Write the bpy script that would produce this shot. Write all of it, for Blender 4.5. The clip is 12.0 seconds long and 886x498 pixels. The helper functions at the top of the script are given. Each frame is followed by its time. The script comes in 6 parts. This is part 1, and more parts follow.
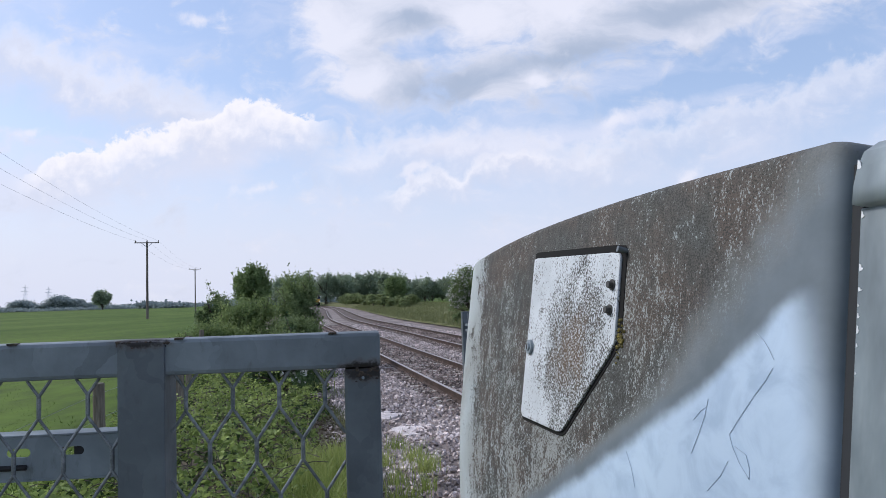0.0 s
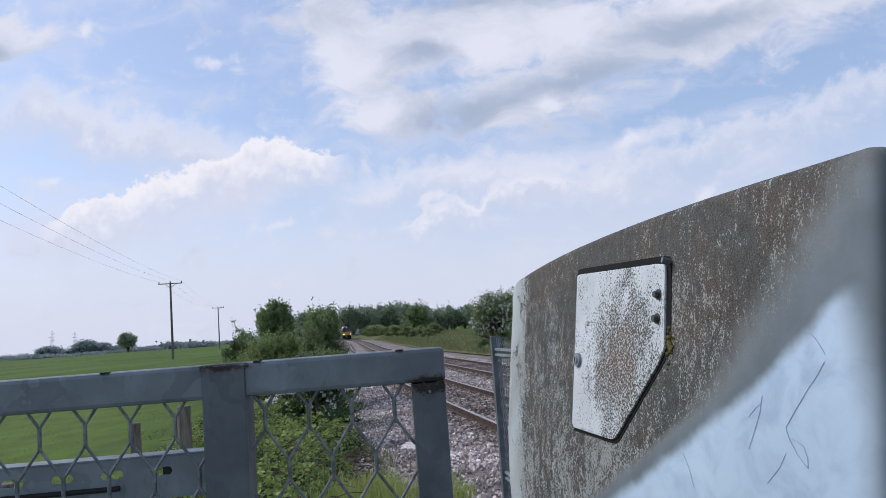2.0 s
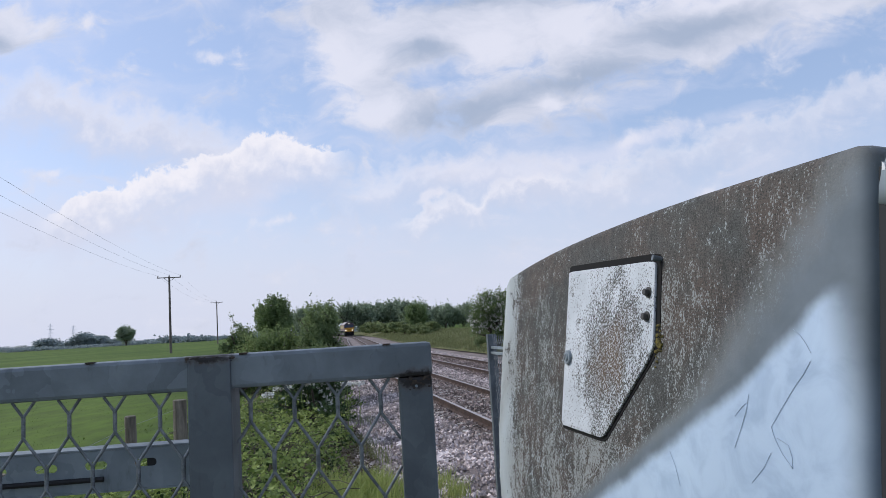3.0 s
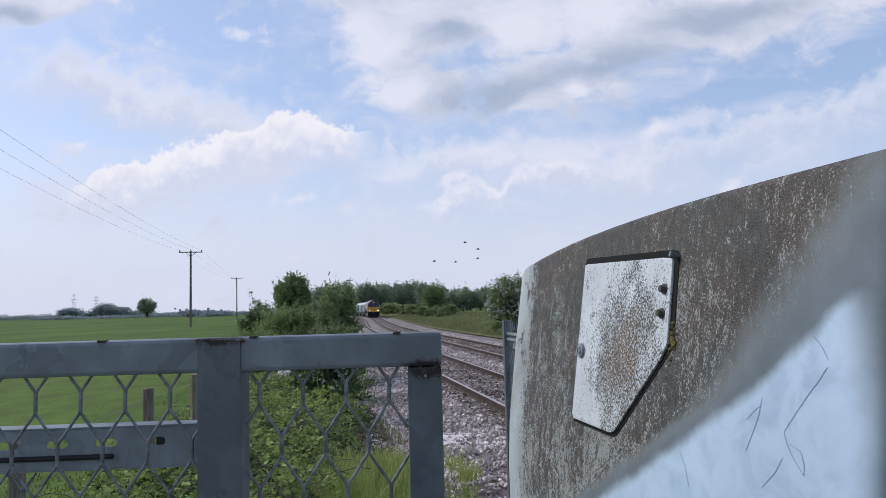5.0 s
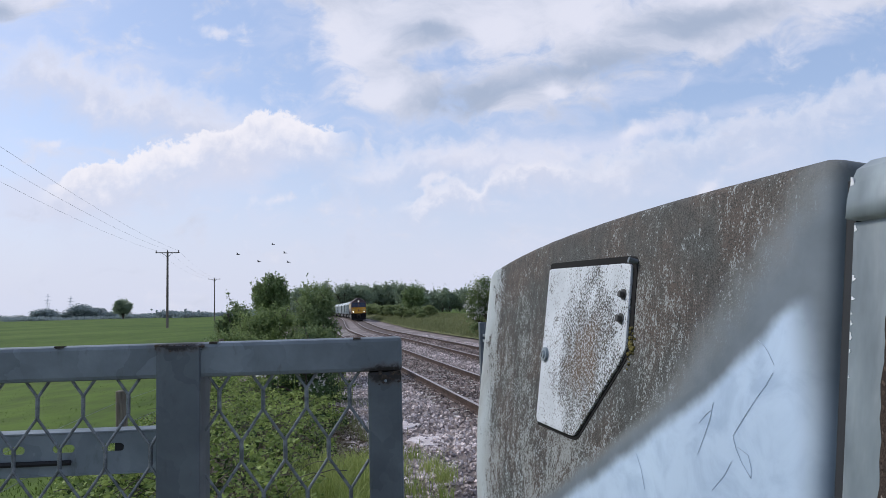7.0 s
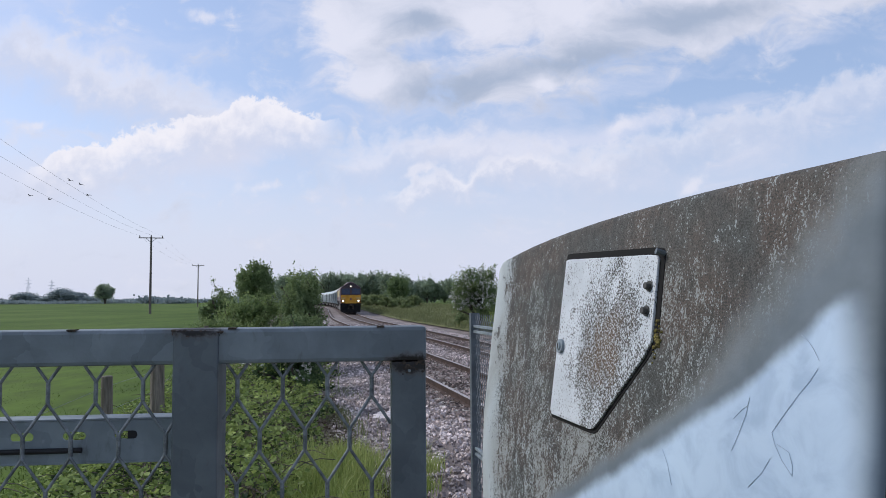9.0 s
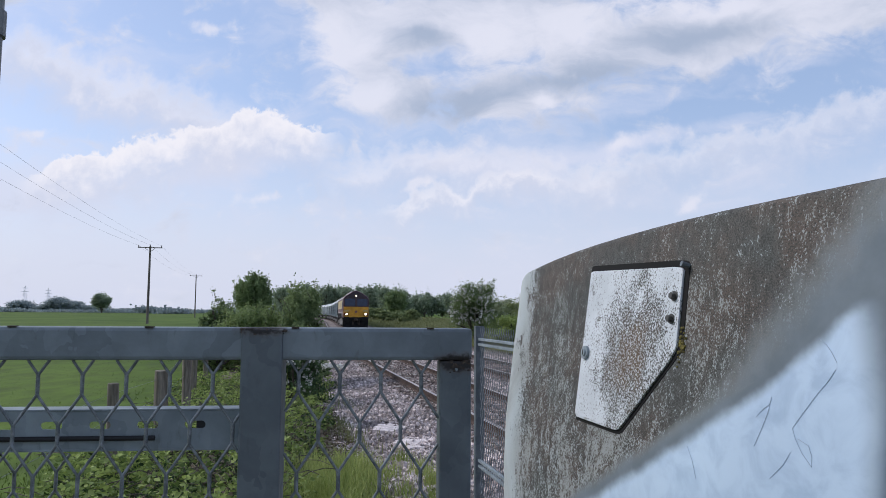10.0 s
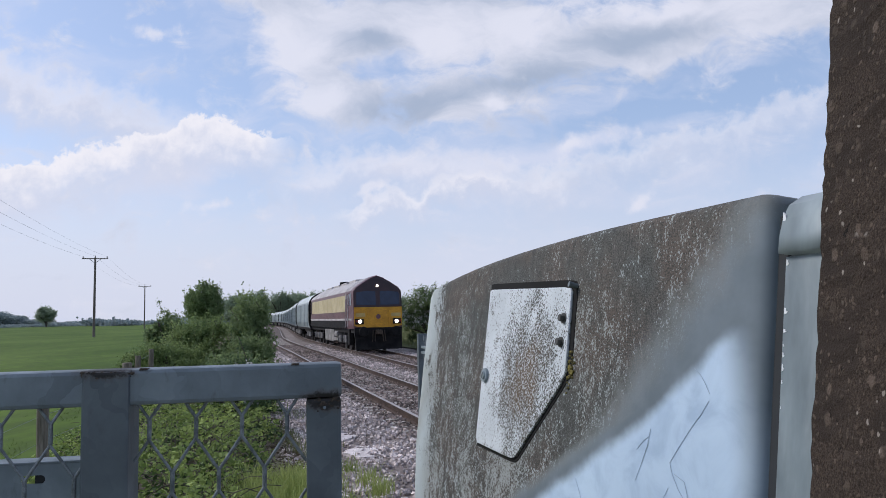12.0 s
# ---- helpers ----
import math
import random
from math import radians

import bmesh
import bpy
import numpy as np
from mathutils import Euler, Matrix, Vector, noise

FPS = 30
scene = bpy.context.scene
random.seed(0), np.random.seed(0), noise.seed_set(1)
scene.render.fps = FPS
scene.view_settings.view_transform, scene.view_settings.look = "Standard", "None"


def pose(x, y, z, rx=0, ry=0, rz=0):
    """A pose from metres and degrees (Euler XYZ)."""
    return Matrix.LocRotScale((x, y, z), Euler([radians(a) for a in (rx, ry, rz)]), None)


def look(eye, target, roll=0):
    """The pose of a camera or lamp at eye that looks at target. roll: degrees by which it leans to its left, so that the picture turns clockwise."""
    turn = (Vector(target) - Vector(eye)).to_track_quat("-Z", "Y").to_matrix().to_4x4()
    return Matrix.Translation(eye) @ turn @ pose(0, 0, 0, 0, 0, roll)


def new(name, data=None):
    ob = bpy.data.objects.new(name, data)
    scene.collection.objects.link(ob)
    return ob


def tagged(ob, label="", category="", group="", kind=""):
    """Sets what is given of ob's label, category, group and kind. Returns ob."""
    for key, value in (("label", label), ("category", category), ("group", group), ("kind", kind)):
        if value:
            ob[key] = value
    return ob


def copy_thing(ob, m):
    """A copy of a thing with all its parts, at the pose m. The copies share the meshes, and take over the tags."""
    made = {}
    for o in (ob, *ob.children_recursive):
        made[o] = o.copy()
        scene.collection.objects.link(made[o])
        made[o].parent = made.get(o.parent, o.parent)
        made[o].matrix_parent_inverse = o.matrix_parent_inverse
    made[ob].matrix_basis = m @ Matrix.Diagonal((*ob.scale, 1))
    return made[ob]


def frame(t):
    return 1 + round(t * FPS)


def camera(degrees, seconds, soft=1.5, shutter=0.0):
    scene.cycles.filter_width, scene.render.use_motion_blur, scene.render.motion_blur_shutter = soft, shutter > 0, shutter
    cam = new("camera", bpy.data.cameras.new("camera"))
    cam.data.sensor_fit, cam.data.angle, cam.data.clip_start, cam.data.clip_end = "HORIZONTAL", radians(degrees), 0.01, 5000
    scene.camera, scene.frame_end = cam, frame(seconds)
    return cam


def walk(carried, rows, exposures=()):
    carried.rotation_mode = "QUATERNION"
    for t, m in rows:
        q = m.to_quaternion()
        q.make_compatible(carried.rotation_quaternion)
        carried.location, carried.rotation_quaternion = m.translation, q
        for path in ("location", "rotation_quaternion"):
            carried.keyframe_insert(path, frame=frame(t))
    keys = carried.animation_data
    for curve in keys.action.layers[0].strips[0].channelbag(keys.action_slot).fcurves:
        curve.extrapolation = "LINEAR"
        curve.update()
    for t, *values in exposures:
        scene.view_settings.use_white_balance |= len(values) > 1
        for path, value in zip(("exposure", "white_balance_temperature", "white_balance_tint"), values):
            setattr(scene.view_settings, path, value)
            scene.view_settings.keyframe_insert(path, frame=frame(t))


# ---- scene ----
cam = camera(62.2, 12.0, soft=0.75)
PATH = [
    (0, (0.113, 0.149, 1.77), (0.032, 2.144, 1.9), -1.8),
    (0.5, (0.089, 0.1, 1.773), (-0.044, 2.09, 1.913), -2.3),
    (1, (0.077, 0.07, 1.754), (-0.061, 2.058, 1.921), -3.7),
    (1.5, (0.062, 0.07, 1.759), (-0.075, 2.056, 1.955), -4.3),
    (2, (0.058, 0.077, 1.754), (-0.071, 2.062, 1.963), -4.3),
    (2.5, (0.074, 0.083, 1.752), (-0.044, 2.069, 1.961), -4.1),
    (3, (0.074, 0.084, 1.748), (-0.054, 2.069, 1.951), -3.5),
    (3.5, (0.075, 0.088, 1.747), (-0.083, 2.073, 1.937), -2.8),
    (5.5, (0.087, 0.095, 1.766), (-0.091, 2.081, 1.923), -1.3),
    (6, (0.094, 0.089, 1.771), (-0.066, 2.075, 1.943), -1.4),
    (6.5, (0.108, 0.09, 1.767), (-0.033, 2.077, 1.944), -1.5),
    (7, (0.114, 0.087, 1.765), (-0.014, 2.076, 1.926), -1.5),
    (9, (0.048, 0.117, 1.763), (-0.041, 2.11, 1.898), -0.5),
    (9.5, (0.037, 0.054, 1.78), (-0.056, 2.046, 1.933), -0.2),
    (10, (-0.026, 0.015, 1.747), (-0.11, 2.006, 1.921), 0.4),
    (10.5, (-0.071, 0.057, 1.753), (-0.117, 2.047, 1.955), 1.1),
    (11, (-0.019, 0.083, 1.786), (-0.021, 2.071, 1.999), 1.0),
    (11.5, (0.054, 0.07, 1.783), (0.063, 2.06, 1.984), -0.0),
    (12, (0.109, 0.095, 1.79), (0.148, 2.086, 1.971), -1.3),
]
walk(cam, [(t, look(eye, target, roll)) for t, eye, target, roll in PATH], [(0, 0.11), (0.7, 0.06), (1.5, 0.0), (10, 0.0), (11, -0.11), (12, -0.02)])

# ---------------------------------------------------------------- world and sun
SUN_EL, SUN_AZ = 40.0, -78.0   # degrees up, degrees to the right of straight ahead (+y)


def math_node(nt, op, a, b=None, clamp=False):
    n = nt.nodes.new("ShaderNodeMath")
    n.operation, n.use_clamp = op, clamp
    for i, v in enumerate((a, b)):
        if v is None:
            continue
        if isinstance(v, (int, float)):
            n.inputs[i].default_value = v
        else:
            nt.links.new(v, n.inputs[i])
    return n.outputs[0]


def smooth(nt, value, lo, hi, out_lo=0.0, out_hi=1.0):
    n = nt.nodes.new("ShaderNodeMapRange")
    n.interpolation_type = "SMOOTHSTEP"
    nt.links.new(value, n.inputs[0])
    for i, v in enumerate((lo, hi, out_lo, out_hi)):
        n.inputs[i + 1].default_value = v
    return n.outputs[0]


def noise_of(nt, vec, scale, detail=4.0, rough=0.55, distort=0.0, stretch=None):
    if stretch:
        mp = nt.nodes.new("ShaderNodeMapping")
        nt.links.new(vec, mp.inputs[0])
        mp.inputs["Scale"].default_value = stretch
        vec = mp.outputs[0]
    n = nt.nodes.new("ShaderNodeTexNoise")
    nt.links.new(vec, n.inputs["Vector"])
    n.inputs["Scale"].default_value, n.inputs["Detail"].default_value = scale, detail
    n.inputs["Roughness"].default_value, n.inputs["Distortion"].default_value = rough, distort
    return n.outputs[0]


def mixed(nt, fac, a, b):
    n = nt.nodes.new("ShaderNodeMix")
    n.data_type = "RGBA"
    if isinstance(fac, (int, float)):
        n.inputs[0].default_value = fac
    else:
        nt.links.new(fac, n.inputs[0])
    for i, v in ((6, a), (7, b)):
        if isinstance(v, tuple):
            n.inputs[i].default_value = (*v[:3], 1)
        else:
            nt.links.new(v, n.inputs[i])
    return n.outputs[2]


def blob(nt, vec, cx, cz, rx, rz, tilt=0.0):
    """A soft round patch of sky about the direction (cx, 1, cz): 1 in the middle, 0 at the rim."""
    mp = nt.nodes.new("ShaderNodeMapping")
    mp.vector_type = "TEXTURE"
    nt.links.new(vec, mp.inputs[0])
    mp.inputs["Location"].default_value = (cx, 1.0, cz)
    mp.inputs["Rotation"].default_value = (0, radians(tilt), 0)
    mp.inputs["Scale"].default_value = (rx, 0.6, rz)
    g = nt.nodes.new("ShaderNodeTexGradient")
    g.gradient_type = "QUADRATIC_SPHERE"
    nt.links.new(mp.outputs[0], g.inputs[0])
    return g.outputs[1]


def total(nt, values):
    out = values[0]
    for v in values[1:]:
        out = math_node(nt, "ADD", out, v)
    return out


def edge_line(nt, across, knots):
    """The height of a cloud's upper edge at each place across: straight from knot to knot."""
    out = None
    for (x0, z0), (x1, z1) in zip(knots, knots[1:]):
        n = nt.nodes.new("ShaderNodeMapRange")
        nt.links.new(across, n.inputs[0])
        for i, v in enumerate((x0, x1, z0 if out is None else 0.0, z1 if out is None else z1 - z0)):
            n.inputs[i + 1].default_value = v
        out = n.outputs[0] if out is None else math_node(nt, "ADD", out, n.outputs[0])
    return out


def cloud_bank(nt, across, up, knots, crisp, depth, ends, wob, amount):
    """How thick a bank of cloud is: sharp along its billowing top, melting away below and at both ends."""
    top = edge_line(nt, across, knots)
    d = math_node(nt, "SUBTRACT", math_node(nt, "ADD", top, math_node(nt, "MULTIPLY", wob, amount)), up)
    a = math_node(nt, "MULTIPLY", smooth(nt, d, 0.0, crisp), smooth(nt, d, crisp * 0.8, depth, 1.0, 0.0))
    x0, x1 = knots[0][0], knots[-1][0]
    a = math_node(nt, "MULTIPLY", a, smooth(nt, across, x0 - ends * 0.3, x0 + ends))
    return math_node(nt, "MULTIPLY", a, smooth(nt, across, x1 - ends, x1 + ends * 0.3, 1.0, 0.0)), d


def make_world():
    world = bpy.data.worlds.new("sky")
    scene.world = world
    world.use_nodes = True
    nt = world.node_tree
    nt.nodes.clear()
    sky = nt.nodes.new("ShaderNodeTexSky")
    sky.sky_type, sky.sun_disc = "NISHITA", False
    sky.sun_elevation, sky.sun_rotation = radians(SUN_EL), radians(SUN_AZ)
    sky.air_density, sky.dust_density, sky.ozone_density = 1.0, 1.2, 2.0
    co = nt.nodes.new("ShaderNodeTexCoord").outputs["Generated"]
    sep = nt.nodes.new("ShaderNodeSeparateXYZ")
    nt.links.new(co, sep.inputs[0])
    up = sep.outputs[2]
    # a flat sky plane in front of the place: x / y and z / y
    flat = nt.nodes.new("ShaderNodeCombineXYZ")
    ahead = math_node(nt, "MAXIMUM", math_node(nt, "ABSOLUTE", sep.outputs[1]), 0.35)
    side = math_node(nt, "SIGN", sep.outputs[1])
    across, high = math_node(nt, "DIVIDE", sep.outputs[0], ahead), math_node(nt, "DIVIDE", up, ahead)
    nt.links.new(across, flat.inputs[0])
    nt.links.new(side, flat.inputs[1])
    nt.links.new(high, flat.inputs[2])
    base = flat.outputs[0]
    warp_n = nt.nodes.new("ShaderNodeTexNoise")
    nt.links.new(base, warp_n.inputs["Vector"])
    warp_n.inputs["Scale"].default_value, warp_n.inputs["Detail"].default_value = 9.0, 6.0
    w1 = nt.nodes.new("ShaderNodeVectorMath")
    w1.operation = "MULTIPLY_ADD"
    nt.links.new(warp_n.outputs["Color"], w1.inputs[0])
    w1.inputs[1].default_value, w1.inputs[2].default_value = (0.10, 0.0, 0.07), (-0.05, 0.0, -0.035)
    w2 = nt.nodes.new("ShaderNodeVectorMath")
    nt.links.new(w1.outputs[0], w2.inputs[0])
    nt.links.new(base, w2.inputs[1])
    v = w2.outputs[0]
    soft = noise_of(nt, v, 5.0, 7, 0.55, 0.2, (1.0, 1.0, 2.4))
    lumps = math_node(nt, "SUBTRACT", noise_of(nt, base, 19.0, 2, 0.5, 0.2), 0.5)
    billow = math_node(nt, "ADD", lumps, math_node(nt, "MULTIPLY", math_node(nt, "SUBTRACT", noise_of(nt, base, 52.0, 6, 0.62, 0.3), 0.5), 0.7))
    wisp = noise_of(nt, v, 13.0, 7, 0.6, 0.5, (1.0, 1.0, 1.9))
    # the blue, thinned by high haze
    blue_sky = nt.nodes.new("ShaderNodeVectorMath")
    blue_sky.operation = "MULTIPLY"
    nt.links.new(sky.outputs[0], blue_sky.inputs[0])
    blue_sky.inputs[1].default_value = (1.10 * SKY_GAIN, 1.0 * SKY_GAIN, 1.04 * SKY_GAIN)
    col = mixed(nt, 0.40, blue_sky.outputs[0], (0.47, 0.63, 0.92))
    # thin veil over all of it, thicker in places
    veil = math_node(nt, "ADD", math_node(nt, "MULTIPLY", soft, 0.9), math_node(nt, "MULTIPLY", wisp, 0.45))
    veil = math_node(nt, "ADD", veil, math_node(nt, "MULTIPLY", total(nt, [blob(nt, v, *b) for b in VEILS]), 0.55))
    veil = math_node(nt, "SUBTRACT", veil, math_node(nt, "MULTIPLY", total(nt, [blob(nt, v, *b) for b in GAPS]), 0.75))
    col = mixed(nt, math_node(nt, "MULTIPLY", smooth(nt, veil, 0.52, 1.05), 0.80), col, (0.70, 0.735, 0.90))
    # haze towards the horizon
    col = mixed(nt, smooth(nt, up, 0.0, 0.27, 0.94, 0.0), col, (0.665, 0.705, 0.865))
    # the great cloud overhead: ragged rim, grey bands below
    big = math_node(nt, "ADD", total(nt, [blob(nt, v, *b) for b in CLOUDS]), math_node(nt, "MULTIPLY", math_node(nt, "SUBTRACT", wisp, 0.5), 1.0))
    big = math_node(nt, "ADD", big, math_node(nt, "MULTIPLY", billow, 0.45))
    mask = math_node(nt, "MULTIPLY", smooth(nt, big, 0.0, 0.42), 0.88)
    tone = math_node(nt, "ADD", math_node(nt, "MULTIPLY", noise_of(nt, v, 8.0, 8, 0.62, 0.4, (1, 1, 2.0)), 0.85),
                     math_node(nt, "MULTIPLY", total(nt, [blob(nt, v, *b) for b in SHADES]), 0.55))
    tone = math_node(nt, "SUBTRACT", tone, math_node(nt, "MULTIPLY", total(nt, [blob(nt, v, *b) for b in LIGHTS]), 0.42))
    cloud = mixed(nt, smooth(nt, tone, 0.20, 0.88), (0.79, 0.80, 0.915), (0.395, 0.465, 0.610))
    col = mixed(nt, mask, col, cloud)
    # banks of heaped cloud, bright along their tops
    for knots, crisp, depth, ends, amount, strength in BANKS:
        a, d = cloud_bank(nt, across, high, knots, crisp, depth, ends, billow, amount)
        heap = mixed(nt, smooth(nt, math_node(nt, "ADD", d, math_node(nt, "MULTIPLY", billow, 0.05)), 0.0, depth * 0.6), (0.885, 0.875, 0.955), (0.64, 0.675, 0.825))
        col = mixed(nt, math_node(nt, "MULTIPLY", a, strength), col, heap)
    # loose single puffs
    puffs = math_node(nt, "ADD", total(nt, [blob(nt, v, *c) for c in PUFFS]), math_node(nt, "MULTIPLY", billow, 1.3))
    col = mixed(nt, math_node(nt, "MULTIPLY", smooth(nt, puffs, 0.16, 0.85), 0.72), col, (0.80, 0.805, 0.915))
    bg = nt.nodes.new("ShaderNodeBackground")
    nt.links.new(col, bg.inputs[0])
    bg.inputs[1].default_value = 1.0
    nt.links.new(bg.outputs[0], nt.nodes.new("ShaderNodeOutputWorld").inputs[0])


SKY_GAIN = 0.150
# patches of sky: across, up, half width, half height, tilt
CLOUDS = [(0.02, 0.42, 0.30, 0.11, 0), (-0.16, 0.375, 0.13, 0.09, 0), (-0.13, 0.300, 0.11, 0.060, 0), (0.05, 0.300, 0.24, 0.065, -4), (0.30, 0.385, 0.34, 0.085, -8), (-0.20, 0.45, 0.12, 0.07, 0),
          (0.55, 0.43, 0.30, 0.09, 0), (-0.70, 0.475, 0.16, 0.06, 0), (0.0, 0.70, 0.8, 0.22, 0)]
GAPS = [(-0.50, 0.278, 0.22, 0.036, -12), (-0.44, 0.425, 0.15, 0.070, 0), (-0.57, 0.283, 0.28, 0.042, 0), (-0.275, 0.330, 0.06, 0.075, 25), (0.30, 0.272, 0.22, 0.026, -16), (0.44, 0.305, 0.09, 0.030, -18), (-0.24, 0.185, 0.12, 0.05, -25), (0.28, 0.195, 0.14, 0.03, -12)]
VEILS = [(-0.36, 0.195, 0.20, 0.05, -8), (0.0, 0.205, 0.20, 0.05, 0), (0.20, 0.23, 0.22, 0.03, -15), (-0.62, 0.17, 0.2, 0.05, 0)]
SHADES = [(-0.03, 0.288, 0.20, 0.045, -3), (0.14, 0.330, 0.26, 0.040, -8), (0.30, 0.385, 0.26, 0.040, -6), (-0.07, 0.385, 0.10, 0.030, 10), (0.14, 0.26, 0.14, 0.04, 0), (-0.72, 0.455, 0.10, 0.03, 0), (0.05, 0.46, 0.2, 0.03, 0)]
LIGHTS = [(0.01, 0.388, 0.10, 0.045, 0), (-0.155, 0.300, 0.06, 0.045, 0), (-0.215, 0.36, 0.09, 0.09, 0), (0.085, 0.292, 0.03, 0.022, 0), (0.30, 0.43, 0.2, 0.03, 0), (0.14, 0.40, 0.10, 0.04, 0)]
PUFFS = [(-0.615, 0.245, 0.045, 0.020, -10), (-0.30, 0.155, 0.060, 0.022, -6), (-0.385, 0.408, 0.070, 0.030, -12), (0.292, 0.150, 0.060, 0.030, -25),
         (-0.565, 0.465, 0.06, 0.030, -25), (-0.07, 0.172, 0.05, 0.016, -20), (0.20, 0.232, 0.06, 0.026, -14)]
# banks of cloud: knots of the upper edge, its sharpness, depth, fade at the ends, billowing, strength
BANKS = [(((-0.74, 0.405), (-0.635, 0.425), (-0.556, 0.378), (-0.445, 0.350), (-0.337, 0.306), (-0.28, 0.285)), 0.065, 0.145, 0.10, 0.075, 0.88),
         (((-0.64, 0.196), (-0.583, 0.216), (-0.524, 0.223), (-0.495, 0.242), (-0.445, 0.239), (-0.403, 0.258), (-0.354, 0.268), (-0.329, 0.286), (-0.288, 0.281), (-0.223, 0.262), (-0.185, 0.248)), 0.008, 0.115, 0.055, 0.060, 1.0),
         (((-0.21, 0.215), (-0.11, 0.238), (0.0, 0.236), (0.12, 0.225), (0.20, 0.200)), 0.030, 0.10, 0.06, 0.07, 0.50),
         (((-0.135, 0.146), (-0.098, 0.158), (-0.066, 0.177), (-0.03, 0.183), (-0.011, 0.176), (0.012, 0.194), (0.059, 0.204), (0.097, 0.200), (0.145, 0.187)), 0.014, 0.065, 0.05, 0.055, 0.70),
         (((0.10, 0.180), (0.174, 0.216), (0.303, 0.250), (0.390, 0.262), (0.450, 0.285), (0.517, 0.310), (0.62, 0.345)), 0.030, 0.12, 0.08, 0.07, 0.55)]
make_world()
sun = new("sun", bpy.data.lights.new("sun", "SUN"))
sun.data.energy, sun.data.angle, sun.data.color = 2.1, radians(12), (1.0, 0.97, 0.92)
sun_way = Vector((math.sin(radians(SUN_AZ)) * math.cos(radians(SUN_EL)), math.cos(radians(SUN_AZ)) * math.cos(radians(SUN_EL)), math.sin(radians(SUN_EL))))
sun.matrix_world = look(sun_way * 50, (0, 0, 0))
scene.view_settings.exposure = 0.0

# ---------------------------------------------------------------- materials


def material(name):
    m = bpy.data.materials.new(name)
    m.use_nodes = True
    nt = m.node_tree
    return m, nt, nt.nodes["Principled BSDF"]


def bump(nt, bsdf, height, strength=0.3, distance=0.01):
    b = nt.nodes.new("ShaderNodeBump")
    b.inputs["Strength"].default_value, b.inputs["Distance"].default_value = strength, distance
    nt.links.new(height, b.inputs["Height"])
    nt.links.new(b.outputs[0], bsdf.inputs["Normal"])


def coords(nt, which="Object"):
    return nt.nodes.new("ShaderNodeTexCoord").outputs[which]


def mat_two(name, a, b, scale, rough=0.8, metal=0.0, fine=None, bump_d=0.0, stretch=None, lo=0.35, hi=0.65, island=0.0, spec=0.5):
    """A surface of two tones in patches, with finer grain over it."""
    m, nt, bs = material(name)
    co = coords(nt)
    patch = smooth(nt, noise_of(nt, co, scale, 5, 0.6, 0.2, stretch), lo, hi)
    col = mixed(nt, patch, a, b)
    grain = noise_of(nt, co, fine or scale * 9, 4, 0.6, 0, stretch)
    dark = nt.nodes.new("ShaderNodeVectorMath")
    dark.operation = "SCALE"
    nt.links.new(col, dark.inputs[0])
    gain = smooth(nt, grain, 0.2, 0.8, 0.72, 1.28)
    if island:
        geo = nt.nodes.new("ShaderNodeNewGeometry")
        gain = math_node(nt, "MULTIPLY", gain, smooth(nt, geo.outputs["Random Per Island"], 0, 1, 1 - island, 1 + island))
    nt.links.new(gain, dark.inputs[3])
    nt.links.new(dark.outputs[0], bs.inputs["Base Color"])
    bs.inputs["Metallic"].default_value = metal
    bs.inputs["Specular IOR Level"].default_value = spec
    nt.links.new(smooth(nt, grain, 0.2, 0.8, max(rough - 0.12, 0.05), min(rough + 0.12, 1)), bs.inputs["Roughness"])
    if bump_d:
        bump(nt, bs, grain, 0.5, bump_d)
    return m


def mat_leaf(name, a, b, scale=0.8, through_light=0.35):
    """Leaves: two greens in drifts, each leaf a little different, some light passing through."""
    m, nt, bs = material(name)
    co = coords(nt)
    geo = nt.nodes.new("ShaderNodeNewGeometry")
    drift = smooth(nt, noise_of(nt, co, scale, 3, 0.5), 0.3, 0.7)
    f = math_node(nt, "ADD", math_node(nt, "MULTIPLY", drift, 0.5), math_node(nt, "MULTIPLY", geo.outputs["Random Per Island"], 0.5))
    col = mixed(nt, f, a, b)
    nt.links.new(col, bs.inputs["Base Color"])
    bs.inputs["Roughness"].default_value = 0.55
    bs.inputs["Specular IOR Level"].default_value = 0.2
    tr = nt.nodes.new("ShaderNodeBsdfTranslucent")
    nt.links.new(col, tr.inputs[0])
    mx = nt.nodes.new("ShaderNodeMixShader")
    mx.inputs[0].default_value = through_light
    nt.links.new(bs.outputs[0], mx.inputs[1])
    nt.links.new(tr.outputs[0], mx.inputs[2])
    nt.links.new(mx.outputs[0], nt.nodes["Material Output"].inputs[0])
    return m


def mat_plain(name, col, rough=0.5, metal=0.0, glow=0.0, glow_col=None):
    m, nt, bs = material(name)
    grain = noise_of(nt, coords(nt), 3.0, 5, 0.6)
    sc = nt.nodes.new("ShaderNodeVectorMath")
    sc.operation = "SCALE"
    sc.inputs[0].default_value = col
    nt.links.new(smooth(nt, grain, 0.25, 0.75, 0.78, 1.18), sc.inputs[3])
    nt.links.new(sc.outputs[0], bs.inputs["Base Color"])
    bs.inputs["Roughness"].default_value, bs.inputs["Metallic"].default_value = rough, metal
    if glow:
        bs.inputs["Emission Color"].default_value = (*(glow_col or col), 1)
        bs.inputs["Emission Strength"].default_value = glow
    return m


